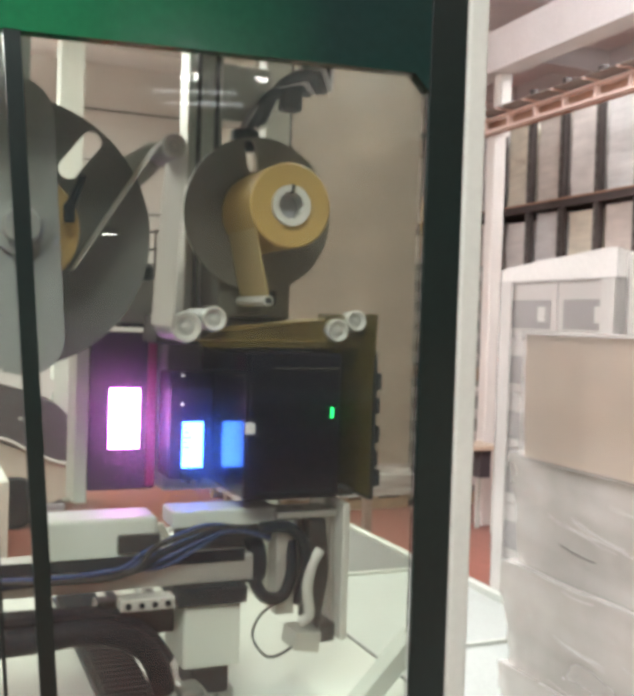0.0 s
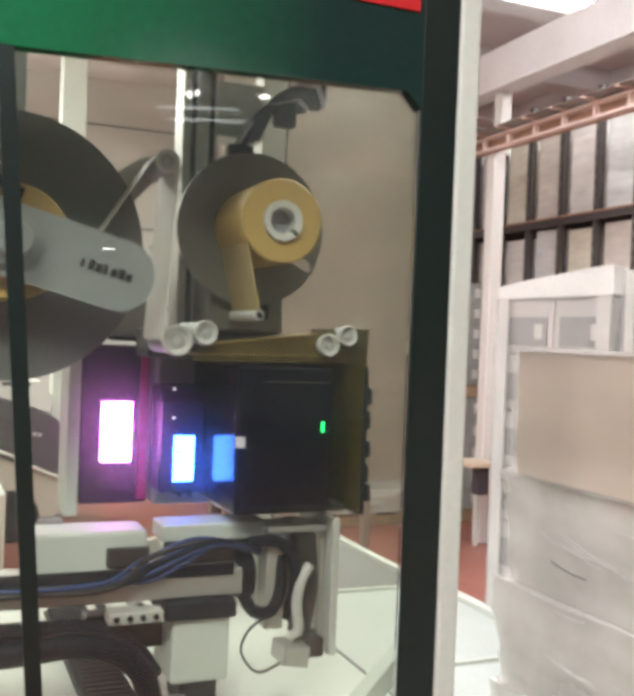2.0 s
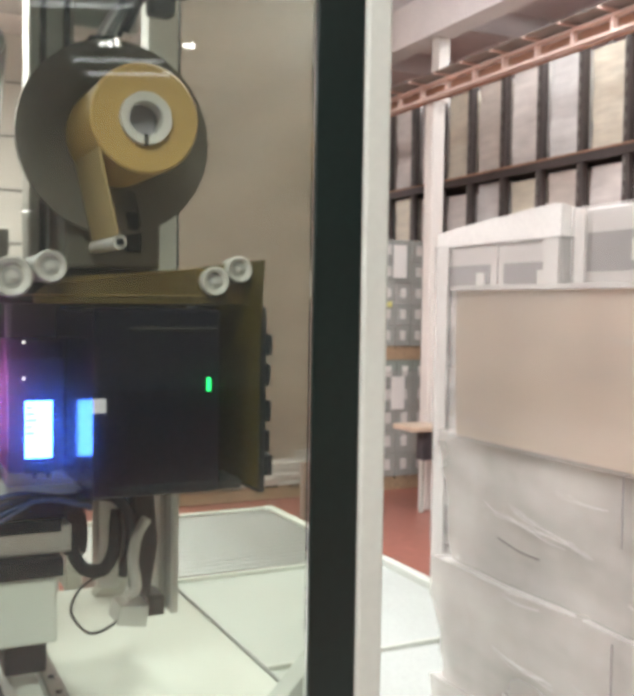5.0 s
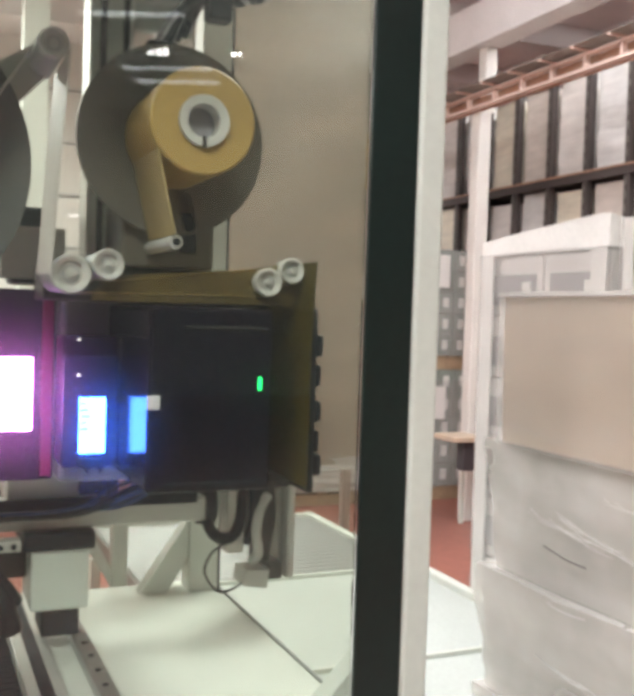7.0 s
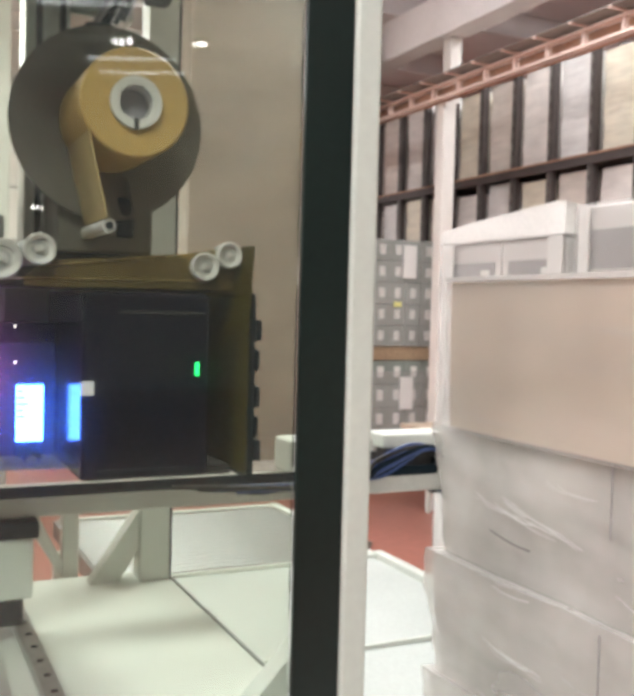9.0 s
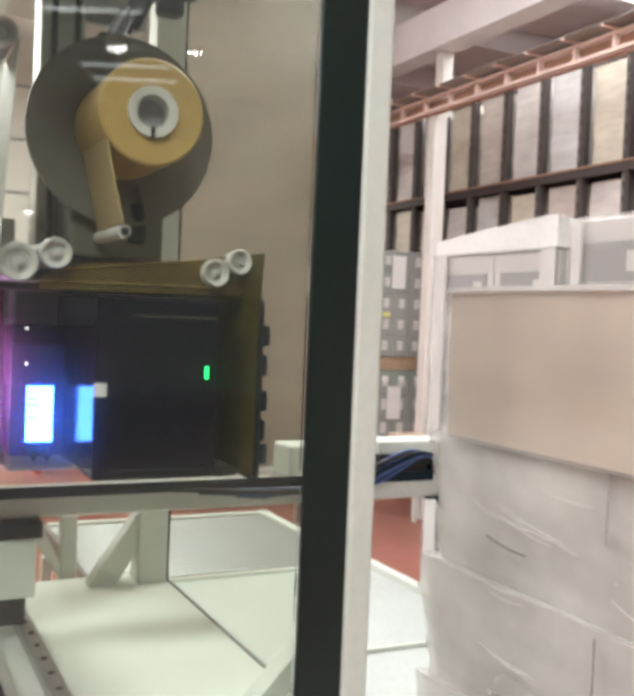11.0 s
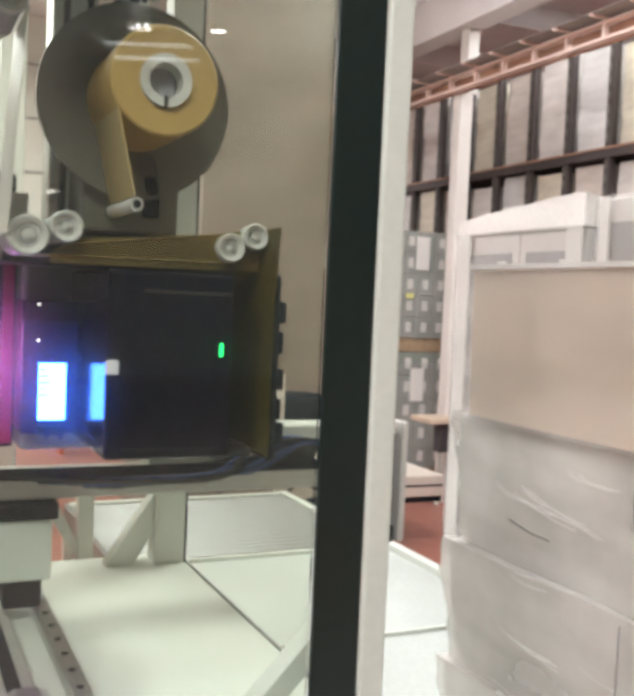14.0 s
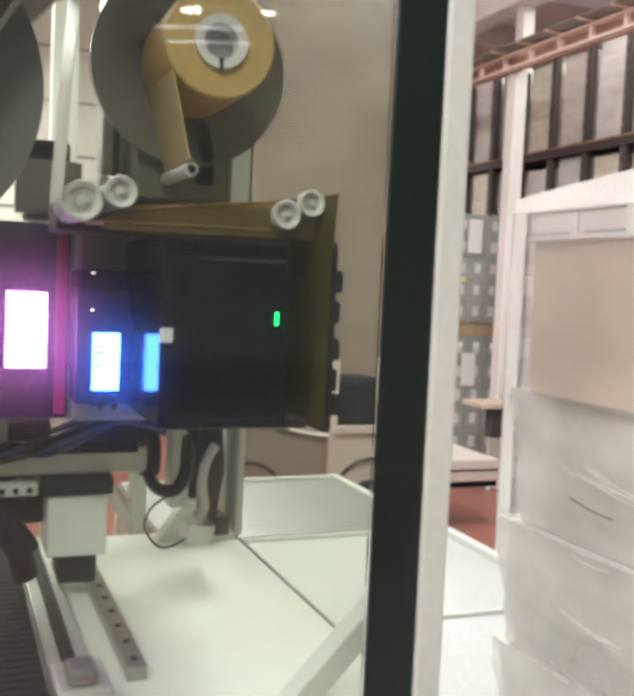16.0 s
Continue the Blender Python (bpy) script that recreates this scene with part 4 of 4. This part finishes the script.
for z in (0.95, 2.86):
    for dx in (-0.02, 0.77):
        part("rack_beam", box((RX + dx, -0.1, z - 0.055), (RX + dx + 0.05, 8.2, z + 0.02), 0.003), M_RACK, rack)
        part("beam_lip", box((RX + dx - 0.012, -0.1, z + 0.008), (RX + dx - 0.001, 8.2, z + 0.024), 0.002), M_RUST, rack, "rusty orange beam lip")
    part("deck", box((RX + 0.04, -0.1, z - 0.04), (RX + 0.5, 8.2, z - 0.02), 0.002), M_RACK, rack, "dark shelf deck")
for k in range(15):
    y = 4.58 + 0.48 * (k - 9)
    for z0, z1 in ((0.975, 2.8), (2.885, 3.78)):
        h = z1 - (0.09 if z0 < 2 else 0.13) * random.random()
        load = tagged(part("rack_load", wrinkled((RX + 0.07, y + 0.055, z0), (RX + 0.74, y + 0.425, h), 0.008, k * 3 + z0), M_LOADS[(k * 7 + int(z0)) % 4], smooth=True), "film-wrapped pale load standing on the rack", "pallet load", "rack loads")

# ---- far side of the hall ----
colw = structure("column_west", box((0.3, 6.9, 0), (0.52, 7.12, CEIL), 0.01), M_WHITE, "white square steel column", "column")
cbn = base("white_cabinet", (-0.8, 5.4, 0), "white machine housing with a sloping front", "machine")
part("housing", box((-2.6, 4.6, 0), (-0.25, 5.6, 0.62), 0.02), M_WHITE, cbn)
part("upper_housing", box((-2.6, 6.4, 0), (0.2, 7.2, 1.12), 0.02), M_WHITE, cbn)
lft = base("parked_forklift", (-0.1, 6.0, 0), "dark parked forklift with black lettered side panel", "forklift")
part("chassis", outline([(-1.6, 0.2), (0.2, 0.2), (0.36, 0.28), (0.4, 0.48), (0.25, 0.5), (0.0, 0.6), (-0.26, 0.72), (-1.6, 0.8)], 5.9, 6.7), M_CREAM, lft, "pale grey lower body")
part("side_panel", outline([(-1.6, 0.82), (-0.26, 0.738), (0.0, 0.62), (0.253, 0.518), (0.4, 0.56), (0.42, 0.7), (0.37, 0.83), (0.2, 1.0), (-0.05, 1.1), (-0.3, 1.17), (-1.6, 1.2)], 5.87, 6.65), M_FORK, lft, "dark bulging side panel")
part("panel_trim", pipe([(-0.9, 5.868, 0.8), (-0.26, 5.868, 0.742), (0.0, 5.868, 0.63), (0.25, 5.868, 0.525), (0.4, 5.868, 0.57)], 0.012, 8), M_LABEL, lft, "pale curved trim", smooth=True)
part("hood", outline([(-1.6, 1.205), (-0.3, 1.175), (-0.04, 1.105), (0.16, 1.03), (0.2, 1.15), (0.1, 1.28), (-1.6, 1.36)], 5.95, 6.6), M_CARTONW, lft, "white hood over the side panel")
part("hood_slot", box((-0.2, 5.94, 1.245), (0.02, 5.949, 1.27), 0.003), M_RUBBER, lft)
for k in range(5):
    part("print_bar", box((-0.085 + 0.04 * k, 5.863, 0.872 - 0.006 * k), (-0.058 + 0.04 * k, 5.869, 0.898 - 0.006 * k), 0), M_CORE, lft)
part("counterweight", box((-0.1, 5.88, 0.06), (0.3, 6.6, 0.195), 0.03, 3), M_BODY, lft)
for wx in (-1.2, -0.1):
    part("wheel", lathe(bmesh.new(), [(0, 5.86), (0.12, 5.86), (0.19, 5.87), (0.21, 5.9), (0.21, 6.0), (0, 6.0)], (wx, 0, 0.21), "y", 28), M_RUBBER, lft, smooth=True)
back = base("storage_unit", (-1.0, 10.7, 0), "pale storage boxes in front of the far wall", "shelving")
for k in range(8):
    part("bin", box((-4 + 0.9 * k, 10.4, 0.0), (-3.2 + 0.9 * k, 11.1, 1.3 + 0.25 * (k % 3)), 0.02), M_CARTONW if k % 2 else M_BODY, back)
far = base("wire_rack", (2.5, 10.4, 0), "black wire rack with white goods by the far wall", "rack")
for k in range(9):
    part("wire_bar", box((1.95 + 0.12 * k, 10.2, 0), (1.975 + 0.12 * k, 10.225, 2.85), 0), M_RACK, far)
for z in (0.9, 1.5, 2.0, 2.35, 2.6, 2.83):
    part("wire_shelf", box((1.95, 10.226, z), (2.935, 10.6, z + 0.02), 0), M_RACK, far)
for k in range(6):
    part("white_box", box((1.97 + 0.16 * k, 10.25, 2.021), (2.1 + 0.16 * k, 10.55, 2.2 + 0.06 * (k % 3)), 0.01, 1), M_CARTONW, far)
cr = base("orange_barrier", (1.3, 8.0, 0), "orange-red safety barrier on the floor", "barrier")
part("barrier_board", box((1.0, 7.97, 0.3), (1.75, 8.03, 0.75), 0.01), M_RED, cr)
for bx in (1.05, 1.66):
    part("barrier_foot", box((bx, 7.9, 0), (bx + 0.05, 8.1, 0.3), 0.005), M_RED, cr)

gp = tagged(part("guard_post", box((2.47, 4.86, 0), (2.54, 4.92, 0.5), 0.006), M_TAUPE), "short brown steel guard post standing on the floor", "post")
part("foot_plate", box((2.42, 4.8, 0), (2.59, 4.859, 0.012), 0.002), M_TAUPE, gp)
# a truck that drives in behind the conveyor
TRK = base("industrial_truck", (2.4, 4.3, 0), "cream and taupe industrial truck driving along behind the conveyor", "truck")
part("body", outline([(1.2, 0.2), (2.02, 0.2), (2.02, 0.66), (1.9, 0.68), (1.5, 0.8), (1.2, 0.84)], 3.95, 4.5), M_TAUPE, TRK, "taupe rear body")
part("light_strip", pipe([(1.3, 3.935, 0.81), (1.55, 3.932, 0.775), (1.8, 3.932, 0.69), (2.02, 3.932, 0.655)], 0.011, 8), M_LABEL, TRK, "white trim strip", smooth=True)
part("cab_side", outline([(2.03, 0.2), (2.86, 0.2), (2.86, 0.5), (2.4, 0.66), (2.03, 0.66)], 3.96, 4.48), M_CREAM, TRK, "cream cab side")
for px in (2.025, 2.36):
    part("cab_post", box((px, 3.94, 0.3), (px + 0.06, 4.0, 1.15), 0.008), M_CREAM, TRK)
part("cab_sill", box((2.03, 3.935, 0.662), (2.42, 4.0, 0.71), 0.006), M_CREAM, TRK)
part("seat", box((2.1, 4.1, 0.67), (2.5, 4.45, 1.0), 0.05, 3), M_RUBBER, TRK)
part("steering_wheel", lathe(bmesh.new(), [(0.11, 0.0), (0.125, 0.012), (0.14, 0.0), (0.125, -0.012), (0.11, 0.0)], (2.55, 4.2, 0.85), "z", 24), M_RUBBER, TRK, smooth=True)
part("dashboard", box((2.62, 4.02, 0.62), (2.8, 4.45, 0.7), 0.02), M_FORK, TRK)
part("bumper", box((2.865, 3.9, 0.33), (3.27, 4.5, 0.48), 0.01), M_CREAM, TRK, "cream front bumper")
part("bumper_line", box((2.875, 3.895, 0.405), (3.26, 3.8995, 0.415), 0), M_RUBBER, TRK)
part("bumper_skirt", box((2.865, 3.92, 0.29), (3.27, 4.48, 0.328), 0.005), M_RUBBER, TRK)
for wx in (1.5, 2.33):
    wh = part("wheel", lathe(bmesh.new(), [(0, 3.905), (0.1, 3.9), (0.15, 3.91), (0.18, 3.93), (0.18, 3.955), (0, 3.955)], (wx, 0, 0.18), "y", 28), M_RUBBER, TRK, smooth=True)
    part("rim", lathe(bmesh.new(), [(0, 3.896), (0.08, 3.896), (0.085, 3.902)], (wx, 0, 0.18), "y", 20), M_BODY, wh)
    part("wheel_arch", pipe([(wx + 0.26 * math.cos(radians(a)), 3.95, 0.2 + 0.3 * math.sin(radians(a))) for a in range(0, 181, 20)], 0.014, 6), M_FORK, TRK, smooth=True)


def motions():
    hx, hy, hz = -0.26, 0.04, 1.0
    walk(CAR, [(t, pose(hx, hy + d, hz)) for t, d in ((0, 0), (3.6, 0), (4.2, 0.06), (5.2, 0.36), (6.2, 0.47), (7, 0.48), (9, 0.48), (12, 0.48), (14.5, 0.46), (16, 0.45))])
    ax, ay, az = -0.2, 0.05, 1.22
    walk(ARM, [(t, pose(ax + dx, ay + dy, az)) for t, dx, dy in ((0, 0, 0), (3.6, 0, 0), (4.2, 0, 0.06), (5.2, 0, 0.36), (6.2, 0.0, 0.47), (6.5, 0.02, 0.475), (7, 0.22, 0.48), (7.5, 0.42, 0.48), (8, 0.75, 0.48), (8.5, 0.95, 0.48), (9, 0.96, 0.48), (12, 0.96, 0.48), (12.5, 0.95, 0.48), (13, 0.87, 0.47), (13.5, 0.76, 0.47), (14, 0.58, 0.46), (14.5, 0.42, 0.46), (15, 0.32, 0.455), (15.5, 0.18, 0.45), (16, 0.05, 0.45))])
    ux, uy, uz = -0.63, 0.13, 1.87
    walk(UNW, [(t, pose(ux, uy, uz, 0, -a, 0)) for t, a in ((0, -86), (0.5, -68), (1, -53), (1.5, -34), (2, -15), (2.5, 2), (3, 20), (3.5, 36), (4.2, 48), (5, 50), (16, 50))])
    vx, vy, vz = -0.136, 0.13, 1.94
    walk(REW, [(t, pose(vx, vy, vz, 0, -a, 0)) for t, a in ((0, 177), (0.5, 145), (1, 112), (1.5, 80), (2, 48), (2.5, 19), (3, 6), (3.5, 0), (4, 0), (16, 0))])
    walk(TRK, [(t, pose(2.4 + d, 4.3, 0)) for t, d in ((0, -4.6), (9, -4.6), (11, -4.5), (12, -2.9), (12.5, -2.1), (13, -1.3), (13.6, -0.55), (14.1, -0.29), (14.5, -0.28), (16, -0.28))])


motions()
